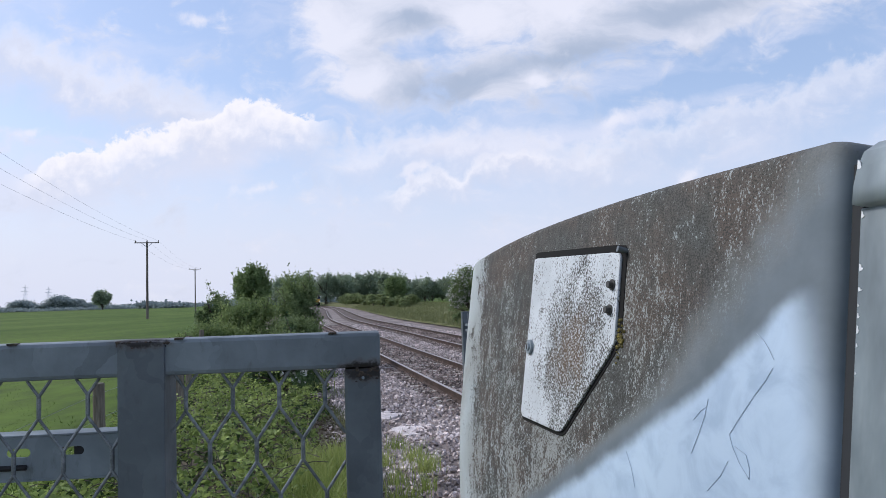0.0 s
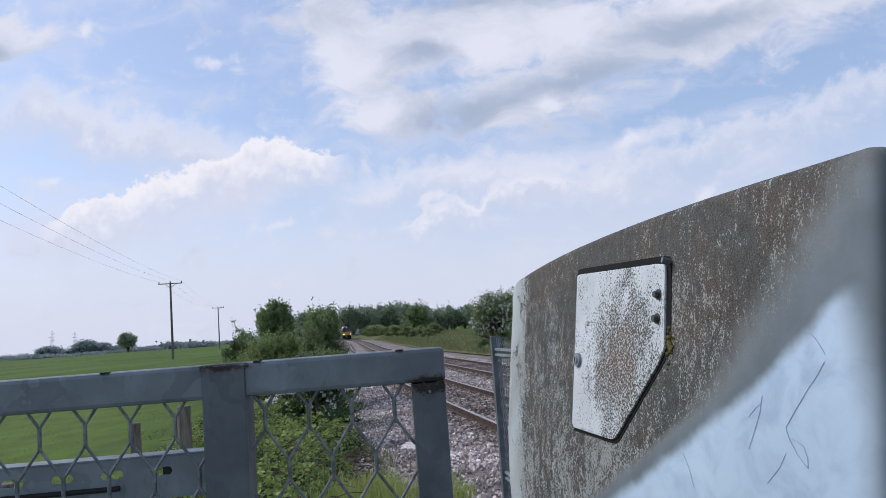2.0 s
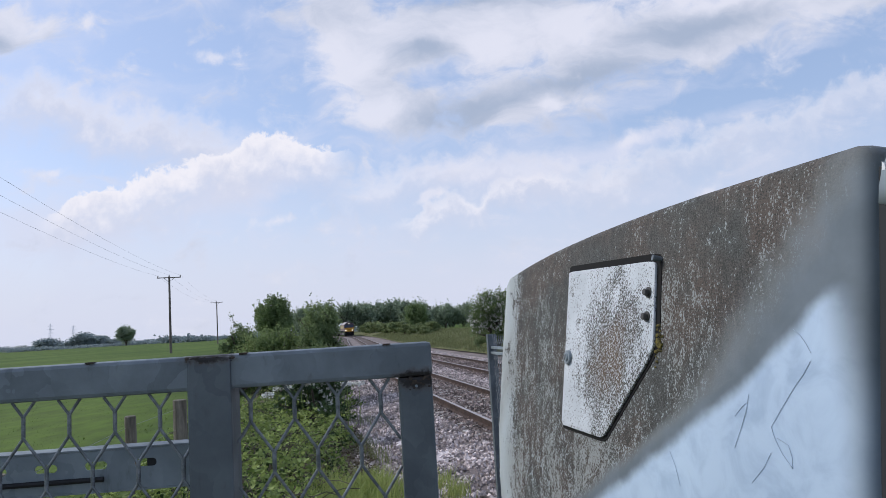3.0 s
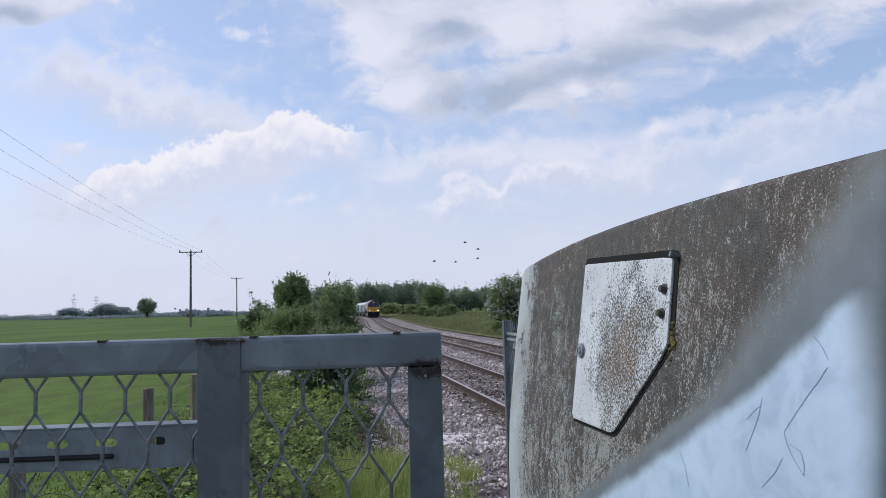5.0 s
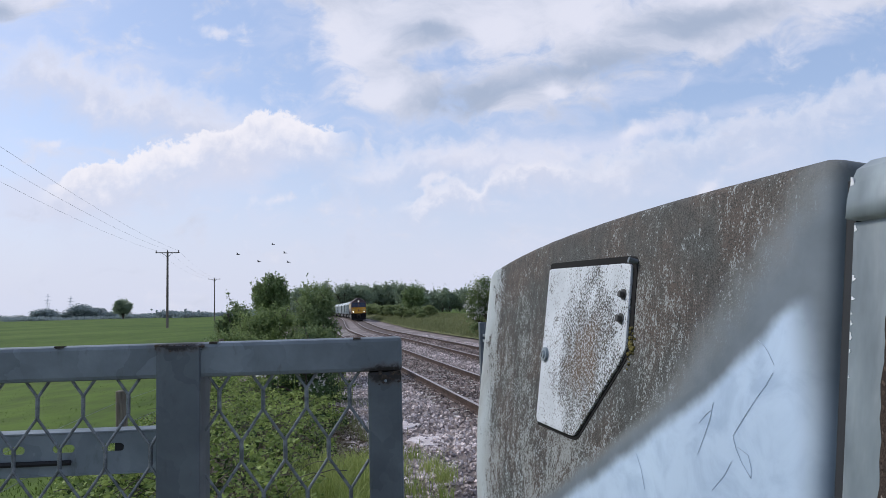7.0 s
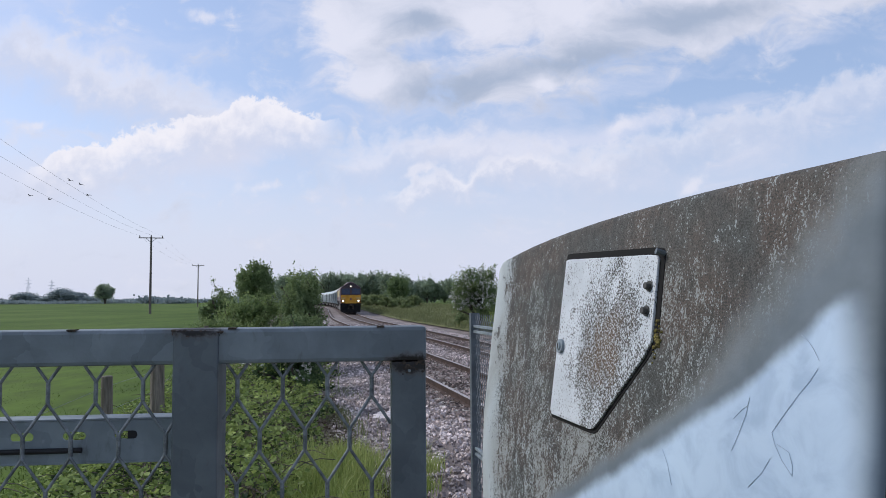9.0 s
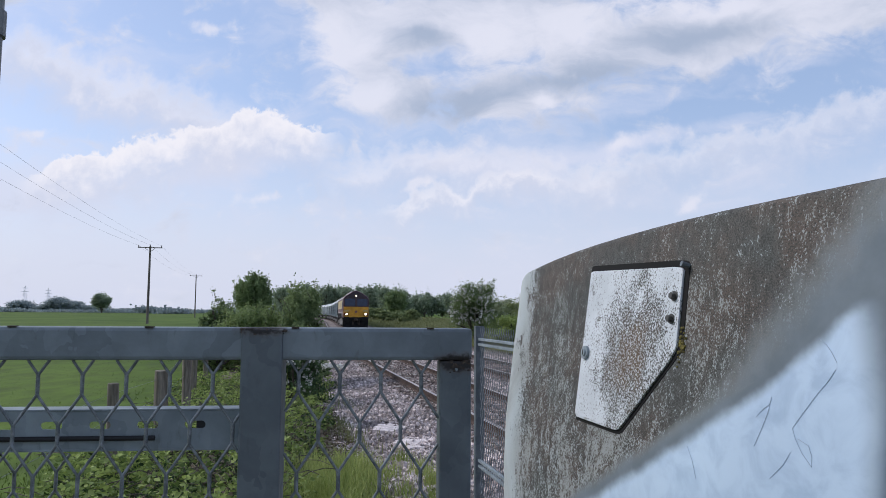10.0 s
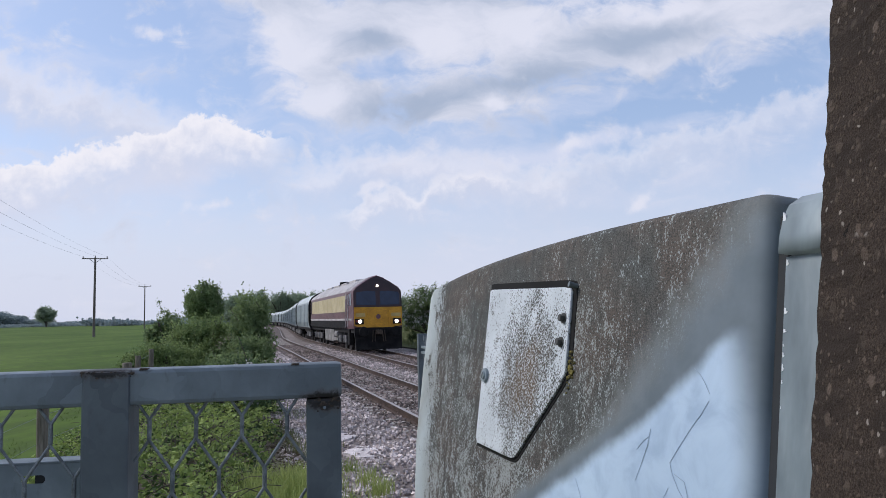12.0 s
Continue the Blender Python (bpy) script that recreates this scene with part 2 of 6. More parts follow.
def mat_galvanised(name, base=0.36, burnt=()):
    """Galvanised steel gone dull: large zinc spangles, drips and grime."""
    m, nt, bs = material(name)
    co = coords(nt)
    vo = nt.nodes.new("ShaderNodeTexVoronoi")
    vo.inputs["Scale"].default_value = 26.0
    mp = nt.nodes.new("ShaderNodeMapping")
    nt.links.new(co, mp.inputs[0])
    mp.inputs["Scale"].default_value = (1.0, 1.0, 0.55)
    warp = nt.nodes.new("ShaderNodeVectorMath")
    warp.operation = "MULTIPLY_ADD"
    nz = nt.nodes.new("ShaderNodeTexNoise")
    nz.inputs["Scale"].default_value = 30.0
    nt.links.new(co, nz.inputs["Vector"])
    nt.links.new(nz.outputs["Color"], warp.inputs[0])
    warp.inputs[1].default_value = (0.05, 0.05, 0.05)
    nt.links.new(mp.outputs[0], warp.inputs[2])
    nt.links.new(warp.outputs[0], vo.inputs["Vector"])
    sepc = nt.nodes.new("ShaderNodeSeparateColor")
    nt.links.new(vo.outputs["Color"], sepc.inputs[0])
    broad = noise_of(nt, co, 7.0, 5, 0.6, 0.4)
    f = math_node(nt, "ADD", math_node(nt, "MULTIPLY", sepc.outputs[0], 0.17), math_node(nt, "MULTIPLY", broad, 0.85))
    col = mixed(nt, smooth(nt, f, 0.25, 0.95), (base * 0.44, base * 0.53, base * 0.59), (base * 0.92, base * 1.08, base * 1.18))
    grime = smooth(nt, noise_of(nt, co, 42.0, 6, 0.7, 0, (1, 1, 0.35)), 0.56, 0.74)
    col = mixed(nt, math_node(nt, "MULTIPLY", grime, 0.45), col, (0.07, 0.075, 0.07))
    for x, z, rx, rz in burnt:
        mp2 = nt.nodes.new("ShaderNodeMapping")
        mp2.vector_type = "TEXTURE"
        nt.links.new(co, mp2.inputs[0])
        mp2.inputs["Location"].default_value, mp2.inputs["Scale"].default_value = (x, 0.02, z), (rx, 0.2, rz)
        gr = nt.nodes.new("ShaderNodeTexGradient")
        gr.gradient_type = "SPHERICAL"
        nt.links.new(mp2.outputs[0], gr.inputs[0])
        s2 = math_node(nt, "ADD", gr.outputs[1], math_node(nt, "MULTIPLY", math_node(nt, "SUBTRACT", noise_of(nt, co, 90.0, 6, 0.7, 0.4), 0.5), 1.1))
        halo = smooth(nt, s2, 0.10, 0.55)
        col = mixed(nt, math_node(nt, "MULTIPLY", halo, 0.6), col, (0.10, 0.075, 0.06))
        col = mixed(nt, math_node(nt, "MULTIPLY", smooth(nt, s2, 0.36, 0.62), 0.95), col, (0.018, 0.016, 0.015))
    nt.links.new(col, bs.inputs["Base Color"])
    bs.inputs["Metallic"].default_value = 0.25
    nt.links.new(smooth(nt, f, 0.2, 0.9, 0.62, 0.45), bs.inputs["Roughness"])
    bump(nt, bs, noise_of(nt, co, 160, 4, 0.6), 0.12, 0.002)
    return m


GALV = mat_galvanised("galvanised_steel", 0.38)
BURNT = ((-0.024, 1.666, 0.058, 0.026), (-0.338, 1.721, 0.062, 0.020))   # welds that burnt the zinc: x, z, half width, half height
GALV_GATE = mat_galvanised("galvanised_gate_steel", 0.285, BURNT)
GALV_POST = mat_galvanised("galvanised_post_steel", 0.185, BURNT)
GALV_DARK = mat_galvanised("galvanised_steel_dull", 0.20)
WIRE = mat_two("galvanised_wire", (0.115, 0.13, 0.138), (0.235, 0.26, 0.275), 60, 0.5, 0.35)
RUST = mat_two("burnt_weld", (0.018, 0.015, 0.013), (0.09, 0.065, 0.045), 90, 0.85, 0, None, 0.002)
BLACK = mat_plain("black_rubber", (0.012, 0.012, 0.014), 0.7)


def mat_aggregate():
    """Old concrete worn down to its pebbles: stones of several browns and sizes in a dark matrix, pits between."""
    m, nt, bs = material("exposed_aggregate_concrete")
    co = coords(nt)
    bend = nt.nodes.new("ShaderNodeVectorMath")
    bend.operation = "MULTIPLY_ADD"
    nz = nt.nodes.new("ShaderNodeTexNoise")
    nz.inputs["Scale"].default_value = 90.0
    nt.links.new(co, nz.inputs["Vector"])
    nt.links.new(nz.outputs["Color"], bend.inputs[0])
    bend.inputs[1].default_value = (0.010, 0.010, 0.010)
    nt.links.new(co, bend.inputs[2])
    fine = noise_of(nt, co, 420.0, 5, 0.7)
    broad = noise_of(nt, co, 14.0, 6, 0.65)
    col = mixed(nt, smooth(nt, fine, 0.32, 0.70), (0.020, 0.015, 0.012), (0.085, 0.062, 0.048))
    col = mixed(nt, smooth(nt, broad, 0.40, 0.62), col, (0.036, 0.027, 0.022))
    height = fine
    for scale, lo, hi, share in ((150.0, (0.030, 0.022, 0.018), (0.125, 0.095, 0.076), 0.50), (58.0, (0.045, 0.034, 0.028), (0.150, 0.115, 0.092), 0.74)):
        vo = nt.nodes.new("ShaderNodeTexVoronoi")
        vo.inputs["Scale"].default_value = scale
        nt.links.new(bend.outputs[0], vo.inputs["Vector"])
        sepc = nt.nodes.new("ShaderNodeSeparateColor")
        nt.links.new(vo.outputs["Color"], sepc.inputs[0])
        stone = mixed(nt, sepc.outputs[0], lo, hi)
        stone = mixed(nt, smooth(nt, sepc.outputs[2], 0.955, 0.97), stone, (0.34, 0.30, 0.265))
        inside = math_node(nt, "MULTIPLY", smooth(nt, vo.outputs["Distance"], 0.22, 0.46, 1.0, 0.0), smooth(nt, sepc.outputs[1], share, share + 0.02))
        col = mixed(nt, math_node(nt, "MULTIPLY", inside, 0.85), col, stone)
        height = math_node(nt, "ADD", height, math_node(nt, "MULTIPLY", inside, 0.6))
    pits = smooth(nt, noise_of(nt, co, 48.0, 4, 0.6), 0.66, 0.72)
    col = mixed(nt, pits, col, (0.010, 0.008, 0.007))
    nt.links.new(col, bs.inputs["Base Color"])
    bs.inputs["Roughness"].default_value = 0.95
    bs.inputs["Specular IOR Level"].default_value = 0.2
    bump(nt, bs, height, 0.6, 0.004)
    return m


CONCRETE = mat_aggregate()
PALE_CONCRETE = mat_two("weathered_concrete", (0.24, 0.22, 0.20), (0.42, 0.39, 0.36), 6, 0.9, 0, 60, 0.004)
STONE = mat_two("ballast_stone", (0.300, 0.250, 0.236), (0.640, 0.560, 0.540), 1.4, 0.9, 0, 30, 0.004, None, 0.3, 0.7, 0.5)
STONE_DARK = mat_two("rust_stained_ballast_stone", (0.150, 0.115, 0.102), (0.350, 0.285, 0.262), 1.4, 0.9, 0, 30, 0.004, None, 0.3, 0.7, 0.6)
BED_DARK = mat_two("rust_stained_ballast_bed", (0.070, 0.052, 0.045), (0.130, 0.100, 0.090), 0.8, 0.95, 0, 24, 0.03)
BALLAST = mat_two("ballast_bed", (0.150, 0.122, 0.113), (0.260, 0.218, 0.206), 0.6, 0.95, 0, 24, 0.03)
RAIL_SIDE = mat_two("rusty_rail", (0.036, 0.021, 0.016), (0.078, 0.049, 0.038), 5, 0.85, 0.1)
RAIL_TOP = mat_plain("worn_rail_head", (0.36, 0.325, 0.315), 0.42, 0.45)
EARTH = mat_two("trodden_earth", (0.075, 0.06, 0.04), (0.17, 0.14, 0.10), 2.5, 0.95, 0, 20, 0.02)
MEADOW = mat_two("meadow_grass", (0.051, 0.093, 0.016), (0.099, 0.147, 0.031), 0.10, 0.95, 0, 2.2, 0.05, (1, 0.45, 1), 0.3, 0.7, 0, 0.1)
LINESIDE = mat_two("rough_lineside_grass", (0.095, 0.105, 0.045), (0.175, 0.175, 0.085), 0.5, 0.95, 0, 6, 0.06, None, 0.3, 0.7, 0, 0.1)
WOOD_POST = mat_two("grey_weathered_wood", (0.10, 0.085, 0.065), (0.22, 0.19, 0.155), 14, 0.9, 0, 70, 0.004, (1, 1, 0.12))
POLE_WOOD = mat_two("creosoted_pole", (0.10, 0.085, 0.075), (0.18, 0.155, 0.135), 3, 0.9, 0, 40, 0.003, (1, 1, 0.1))
BARK = mat_two("bark", (0.05, 0.042, 0.032), (0.12, 0.10, 0.08), 9, 0.95, 0, 50, 0.01, (1, 1, 0.2))
LEAF_BUSH = mat_leaf("bush_leaves", (0.105, 0.165, 0.066), (0.345, 0.425, 0.175), 0.9, 0.5)
LEAF_HAW = mat_leaf("hawthorn_leaves", (0.090, 0.140, 0.068), (0.300, 0.375, 0.165), 0.9, 0.5)
LEAF_BRAMBLE = mat_leaf("bramble_leaves", (0.035, 0.080, 0.016), (0.400, 0.490, 0.150), 1.8, 0.35)
# this dark green holds the shade between the bramble leaves
LEAF_DARK = mat_leaf("shaded_undergrowth_leaves", (0.016, 0.036, 0.012), (0.060, 0.100, 0.030), 1.5, 0.15)
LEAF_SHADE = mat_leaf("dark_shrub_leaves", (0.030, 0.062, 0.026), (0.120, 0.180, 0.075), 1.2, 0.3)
LEAF_TREE = mat_leaf("tree_leaves", (0.135, 0.200, 0.085), (0.275, 0.350, 0.165), 0.25, 0.5)
# lightened and blued: distance haze is in this leaf colour
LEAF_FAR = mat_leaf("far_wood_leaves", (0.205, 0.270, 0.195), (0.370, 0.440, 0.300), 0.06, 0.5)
LEAF_SCRUB = mat_leaf("scrub_leaves", (0.150, 0.200, 0.085), (0.360, 0.415, 0.205), 0.3, 0.5)
# pale because haze is put into the base colour
LEAF_PALE = mat_leaf("haze_pale_leaves", (0.250, 0.300, 0.180), (0.420, 0.465, 0.305), 0.1, 0.5)
GRASS = mat_leaf("long_grass", (0.160, 0.230, 0.045), (0.420, 0.460, 0.170), 0.8, 0.4)
BLOSSOM = mat_two("white_blossom", (0.55, 0.55, 0.50), (0.75, 0.75, 0.72), 4, 0.8)
MAROON = mat_two("maroon_paint", (0.085, 0.030, 0.040), (0.140, 0.060, 0.072), 1.2, 0.42)
GOLD = mat_two("gold_paint", (0.42, 0.34, 0.17), (0.54, 0.46, 0.28), 1.0, 0.45)
YELLOW = mat_two("warning_yellow_paint", (0.46, 0.21, 0.008), (0.60, 0.30, 0.018), 1.6, 0.45)
LOCO_ROOF = mat_two("dusty_grey_roof", (0.30, 0.28, 0.28), (0.48, 0.45, 0.45), 1.0, 0.6)
LOCO_BLACK = mat_two("sooty_underframe", (0.005, 0.005, 0.006), (0.016, 0.015, 0.015), 2.5, 0.85, 0, None, 0, None, 0.35, 0.65, 0, 0.2)
UNDER_GREY = mat_two("dusty_grey_underframe", (0.13, 0.125, 0.12), (0.27, 0.26, 0.25), 2.0, 0.75)
GLASS_DARK = mat_plain("dark_cab_glass", (0.024, 0.032, 0.060), 0.10)
LAMP = mat_plain("headlamp", (1.0, 0.96, 0.85), 0.3, 0, 7.0, (1.0, 0.93, 0.80))
LAMP_SMALL = mat_plain("marker_lamp", (1.0, 0.93, 0.75), 0.3, 0, 5.0, (1.0, 0.90, 0.70))
WHEEL = mat_two("greasy_wheel", (0.012, 0.011, 0.011), (0.040, 0.034, 0.030), 3, 0.8)
WAGON = mat_two("dusty_pale_wagon_paint", (0.190, 0.235, 0.250), (0.320, 0.365, 0.380), 0.6, 0.5, 0.1, 8, 0, (1, 1, 0.3))
WAGON_ROOF = mat_two("pale_wagon_roof", (0.40, 0.44, 0.455), (0.56, 0.595, 0.61), 0.7, 0.5, 0.1)
# haze of the distance is painted into the trees' and pylons' colours
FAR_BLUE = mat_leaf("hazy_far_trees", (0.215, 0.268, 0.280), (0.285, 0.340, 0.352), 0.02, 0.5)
FAR_STEEL = mat_plain("far_lattice_steel", (0.58, 0.62, 0.69), 0.6)
LINE_METAL = mat_plain("weathered_aluminium_wire", (0.30, 0.31, 0.33), 0.6)
BIRD = mat_plain("dark_feathers", (0.02, 0.02, 0.022), 0.7)
INSULATOR = mat_plain("brown_porcelain", (0.08, 0.05, 0.035), 0.3)

# ---------------------------------------------------------------- building helpers


def mesh_of(name, bm, mat, smooth_faces=False):
    me = bpy.data.meshes.new(name)
    bm.normal_update()
    bm.to_mesh(me)
    bm.free()
    for m in (mat if isinstance(mat, (list, tuple)) else [mat]):
        me.materials.append(m)
    if smooth_faces:
        me.shade_smooth()
    return me


def part(name, bm, mat, parent=None, label="", smooth_faces=False):
    ob = new(name, bm if isinstance(bm, bpy.types.Mesh) else mesh_of(name, bm, mat, smooth_faces))
    if parent:
        ob.parent = parent
    if label:
        tagged(ob, label)
    return ob


def raw(name, verts, faces, mat, parent=None, smooth_faces=None):
    """A mesh from number arrays: verts (n, 3), faces (m, 3 or 4)."""
    verts, faces = np.asarray(verts, np.float32), np.asarray(faces, np.int32)
    me = bpy.data.meshes.new(name)
    k = faces.shape[1]
    me.vertices.add(len(verts))
    me.vertices.foreach_set("co", verts.ravel())
    me.loops.add(faces.size)
    me.loops.foreach_set("vertex_index", faces.ravel())
    me.polygons.add(len(faces))
    me.polygons.foreach_set("loop_start", np.arange(0, faces.size, k, dtype=np.int32))
    me.update(calc_edges=True)
    me.validate()
    me.materials.append(mat)
    if smooth_faces:
        me.shade_smooth()
    elif smooth_faces is False:
        me.shade_flat()
    ob = new(name, me)
    if parent:
        ob.parent = parent
    return ob


def thing(name, label, category, group="", kind="", at=None):
    ob = new(name)
    ob.empty_display_size = 0.2
    if at is not None:
        ob.matrix_basis = at
    return tagged(ob, label, category, group, kind)


def add_box(bm, lo, hi, bevel=0.0, m=None):
    lo, hi = Vector(lo), Vector(hi)
    r = bmesh.ops.create_cube(bm, size=1.0)
    vs = r["verts"]
    for v in vs:
        v.co = Vector([(a + b) / 2 + c * (b - a) for a, b, c in zip(lo, hi, v.co)])
    if bevel:
        es = list({e for v in vs for e in v.link_edges})
        out = bmesh.ops.bevel(bm, geom=es, offset=bevel, segments=2, affect="EDGES", profile=0.6)
        vs = list({v for f in out["faces"] for v in f.verts} | {v for v in vs if v.is_valid})
    if m is not None:
        bmesh.ops.transform(bm, matrix=m, verts=vs)
    return bm


def box_bm(lo, hi, bevel=0.0, m=None):
    return add_box(bmesh.new(), lo, hi, bevel, m)


def add_rod(bm, a, b, r1, r2=None, sides=8):
    a, b = Vector(a), Vector(b)
    r = bmesh.ops.create_cone(bm, cap_ends=True, segments=sides, radius1=r1, radius2=r1 if r2 is None else r2, depth=(b - a).length)
    q = (b - a).to_track_quat("Z", "Y").to_matrix().to_4x4()
    bmesh.ops.transform(bm, matrix=Matrix.Translation((a + b) / 2) @ q, verts=r["verts"])
    return bm


def rod_bm(a, b, r1, r2=None, sides=8):
    return add_rod(bmesh.new(), a, b, r1, r2, sides)


def prism(points, axis, lo, hi, bevel=0.0):
    """A flat outline of (a, b) points, drawn out along the axis from lo to hi."""
    bm = bmesh.new()

    def at(p, h):
        return {"x": (h, p[0], p[1]), "y": (p[0], h, p[1]), "z": (p[0], p[1], h)}[axis]
    a = [bm.verts.new(at(p, lo)) for p in points]
    b = [bm.verts.new(at(p, hi)) for p in points]
    n = len(points)
    bm.faces.new(a)
    bm.faces.new(b[::-1])
    for i in range(n):
        bm.faces.new((a[i], b[i], b[(i + 1) % n], a[(i + 1) % n]))
    bmesh.ops.recalc_face_normals(bm, faces=bm.faces)
    if bevel:
        bmesh.ops.bevel(bm, geom=list(bm.edges), offset=bevel, segments=2, affect="EDGES", profile=0.6)
    return bm


def tubes(paths, r, sides=5):
    """Verts and faces of many bent rods at once; each path is (n, 3)."""
    V, F, base = [], [], 0
    for p in paths:
        p = np.asarray(p, float)
        d = np.gradient(p, axis=0)
        d /= np.linalg.norm(d, axis=1)[:, None]
        ref = np.array((0.0, 1.0, 0.0)) if abs(d[:, 1]).max() < 0.9 else np.array((1.0, 0.0, 0.0))
        s = np.cross(d, ref)
        s /= np.linalg.norm(s, axis=1)[:, None]
        t = np.cross(d, s)
        ang = np.arange(sides) * 2 * np.pi / sides
        ring = p[:, None] + r * (np.cos(ang)[None, :, None] * s[:, None] + np.sin(ang)[None, :, None] * t[:, None])
        V.append(ring.reshape(-1, 3))
        n = len(p)
        i, j = np.meshgrid(np.arange(n - 1), np.arange(sides), indexing="ij")
        k = (j + 1) % sides
        F.append(np.stack([i * sides + j, i * sides + k, (i + 1) * sides + k, (i + 1) * sides + j], -1).reshape(-1, 4) + base)
        base += n * sides
    return np.concatenate(V), np.concatenate(F)


# ---------------------------------------------------------------- the line of the railway
RAIL_Z = -0.05
LINE_Y = [-120, -60, -20, 0, 27.6, 40, 55, 67, 100, 144, 190, 235, 300, 370, 450, 560]
LINE_X = [43.0, 25.6, 13.8, 8.05, 0.43, -2.85, -6.95, -10.1, -17.3, -26.5, -37.0, -49.0, -68.0, -89.0, -112.0, -148.0]


def spline(y):
    """x of the far track's middle at y, smooth through the points above."""
    Y, X = np.array(LINE_Y, float), np.array(LINE_X, float)
    m = np.gradient(X, Y)
    y = np.asarray(y, float)
    i = np.clip(np.searchsorted(Y, y) - 1, 0, len(Y) - 2)
    h = Y[i + 1] - Y[i]
    t = (y - Y[i]) / h
    return (2 * t**3 - 3 * t**2 + 1) * X[i] + (t**3 - 2 * t**2 + t) * h * m[i] + (-2 * t**3 + 3 * t**2) * X[i + 1] + (t**3 - t**2) * h * m[i + 1]


FINE_Y = np.arange(-110, 555, 0.5)
FAR_LINE = np.stack([spline(FINE_Y), FINE_Y], 1)
STEP = np.linalg.norm(np.diff(FAR_LINE, axis=0), axis=1)
ALONG = np.concatenate([[0], np.cumsum(STEP)])
HEADING = np.gradient(FAR_LINE, axis=0)
HEADING /= np.linalg.norm(HEADING, axis=1)[:, None]
RIGHT = np.stack([HEADING[:, 1], -HEADING[:, 0]], 1)
NEAR_LINE = FAR_LINE - RIGHT * 3.42


def on_line(s):
    """The far track's middle at s metres along it."""
    return np.array([np.interp(s, ALONG, FAR_LINE[:, 0]), np.interp(s, ALONG, FAR_LINE[:, 1])])


def along_of_y(y):
    return float(np.interp(y, FAR_LINE[:, 1], ALONG))


def strip(name, line, right, profile, mat, lo_y=-60, hi_y=560, smooth_faces=True, step=1, parent=None):
    """A ribbon of the given (offset, z) profile laid along a line."""
    keep = (line[:, 1] >= lo_y) & (line[:, 1] <= hi_y)
    L, R = line[keep][::step], right[keep][::step]
    P = np.array(profile, float)
    V = np.zeros((len(L), len(P), 3))
    V[..., :2] = L[:, None] + R[:, None] * P[None, :, :1]
    V[..., 2] = P[None, :, 1]
    n, k = len(L), len(P)
    i, j = np.meshgrid(np.arange(n - 1), np.arange(k - 1), indexing="ij")
    F = np.stack([i * k + j, i * k + j + 1, (i + 1) * k + j + 1, (i + 1) * k + j], -1).reshape(-1, 4)
    return raw(name, V.reshape(-1, 3), F, mat, parent, smooth_faces)


# ---------------------------------------------------------------- ground
def make_ground():
    offs = np.array([-2600, -1500, -800, -400, -200, -100, -60, -40, -28, -20, -15, -12, -10, -8.9, -8.4, 9.0, 10.0, 14, 20, 26, 34, 50, 90, 200, 500, 1200, 2600], float)
    high = np.interp(offs, [-20, -12, -8.9, -8.4, 9.0, 10.0, 20, 60], [0.10, 0.10, 0.06, -0.6, -0.6, 0.2, 0.3, 0.1])
    rows = np.concatenate([np.linspace(-2500, -70, 12), np.arange(-60, 545, 5.0), np.linspace(560, 3200, 20)])
    mid = np.interp(rows, FAR_LINE[:, 1], FAR_LINE[:, 0])
    X = mid[:, None] + offs[None]
    Y = np.repeat(rows[:, None], len(offs), 1)
    Z = np.repeat(high[None], len(rows), 0)
    n, k = X.shape
    i, j = np.meshgrid(np.arange(n - 1), np.arange(k - 1), indexing="ij")
    F = np.stack([i * k + j, i * k + j + 1, (i + 1) * k + j + 1, (i + 1) * k + j], -1).reshape(-1, 4)
    ob = raw("ground", np.stack([X, Y, Z], -1).reshape(-1, 3), F, MEADOW, None, True)
    tagged(ob, "flat green meadow reaching the horizon", "ground", kind="structure")
    line = strip("railway_bed", FAR_LINE, RIGHT, [(-8.6, -0.2), (-7.6, -0.16), (-7.0, -0.22), (-6.1, -0.33), (-5.0, -0.23), (1.6, -0.20), (2.9, -0.36), (4.2, -0.22), (6.5, 0.15), (9.5, 0.55)], BALLAST, -70, 540)
    tagged(line, "grey-brown stone ballast bed of the railway", "ballast", kind="structure")
    for off, z in ((0.0, -0.196), (-3.42, -0.212)):
        bed = strip("track_ballast", FAR_LINE, RIGHT, [(off - 1.25, z - 0.02), (off - 1.15, z), (off + 1.15, z), (off + 1.25, z - 0.02)], BED_DARK, -60, 540)
        tagged(bed, "darker rust-stained ballast between and beside the rails", "ballast", kind="structure")
    side = strip("lineside_bank", FAR_LINE, RIGHT, [(3.6, -0.20), (5.0, 0.05), (7.0, 0.45), (10.0, 0.75), (16.0, 0.75), (24.0, 0.40)], LINESIDE, 12, 540)
    tagged(side, "rough grassy bank beside the railway", "bank", kind="structure")
    verge = strip("lineside_verge", FAR_LINE, RIGHT, [(-9.2, 0.03), (-8.9, 0.075), (-8.3, 0.04), (-7.4, -0.06), (-6.7, -0.22)], EARTH, -30, 400)
    tagged(verge, "bare earth and thin grass verge beside the ballast", "verge", kind="structure")


make_ground()

# ---------------------------------------------------------------- track


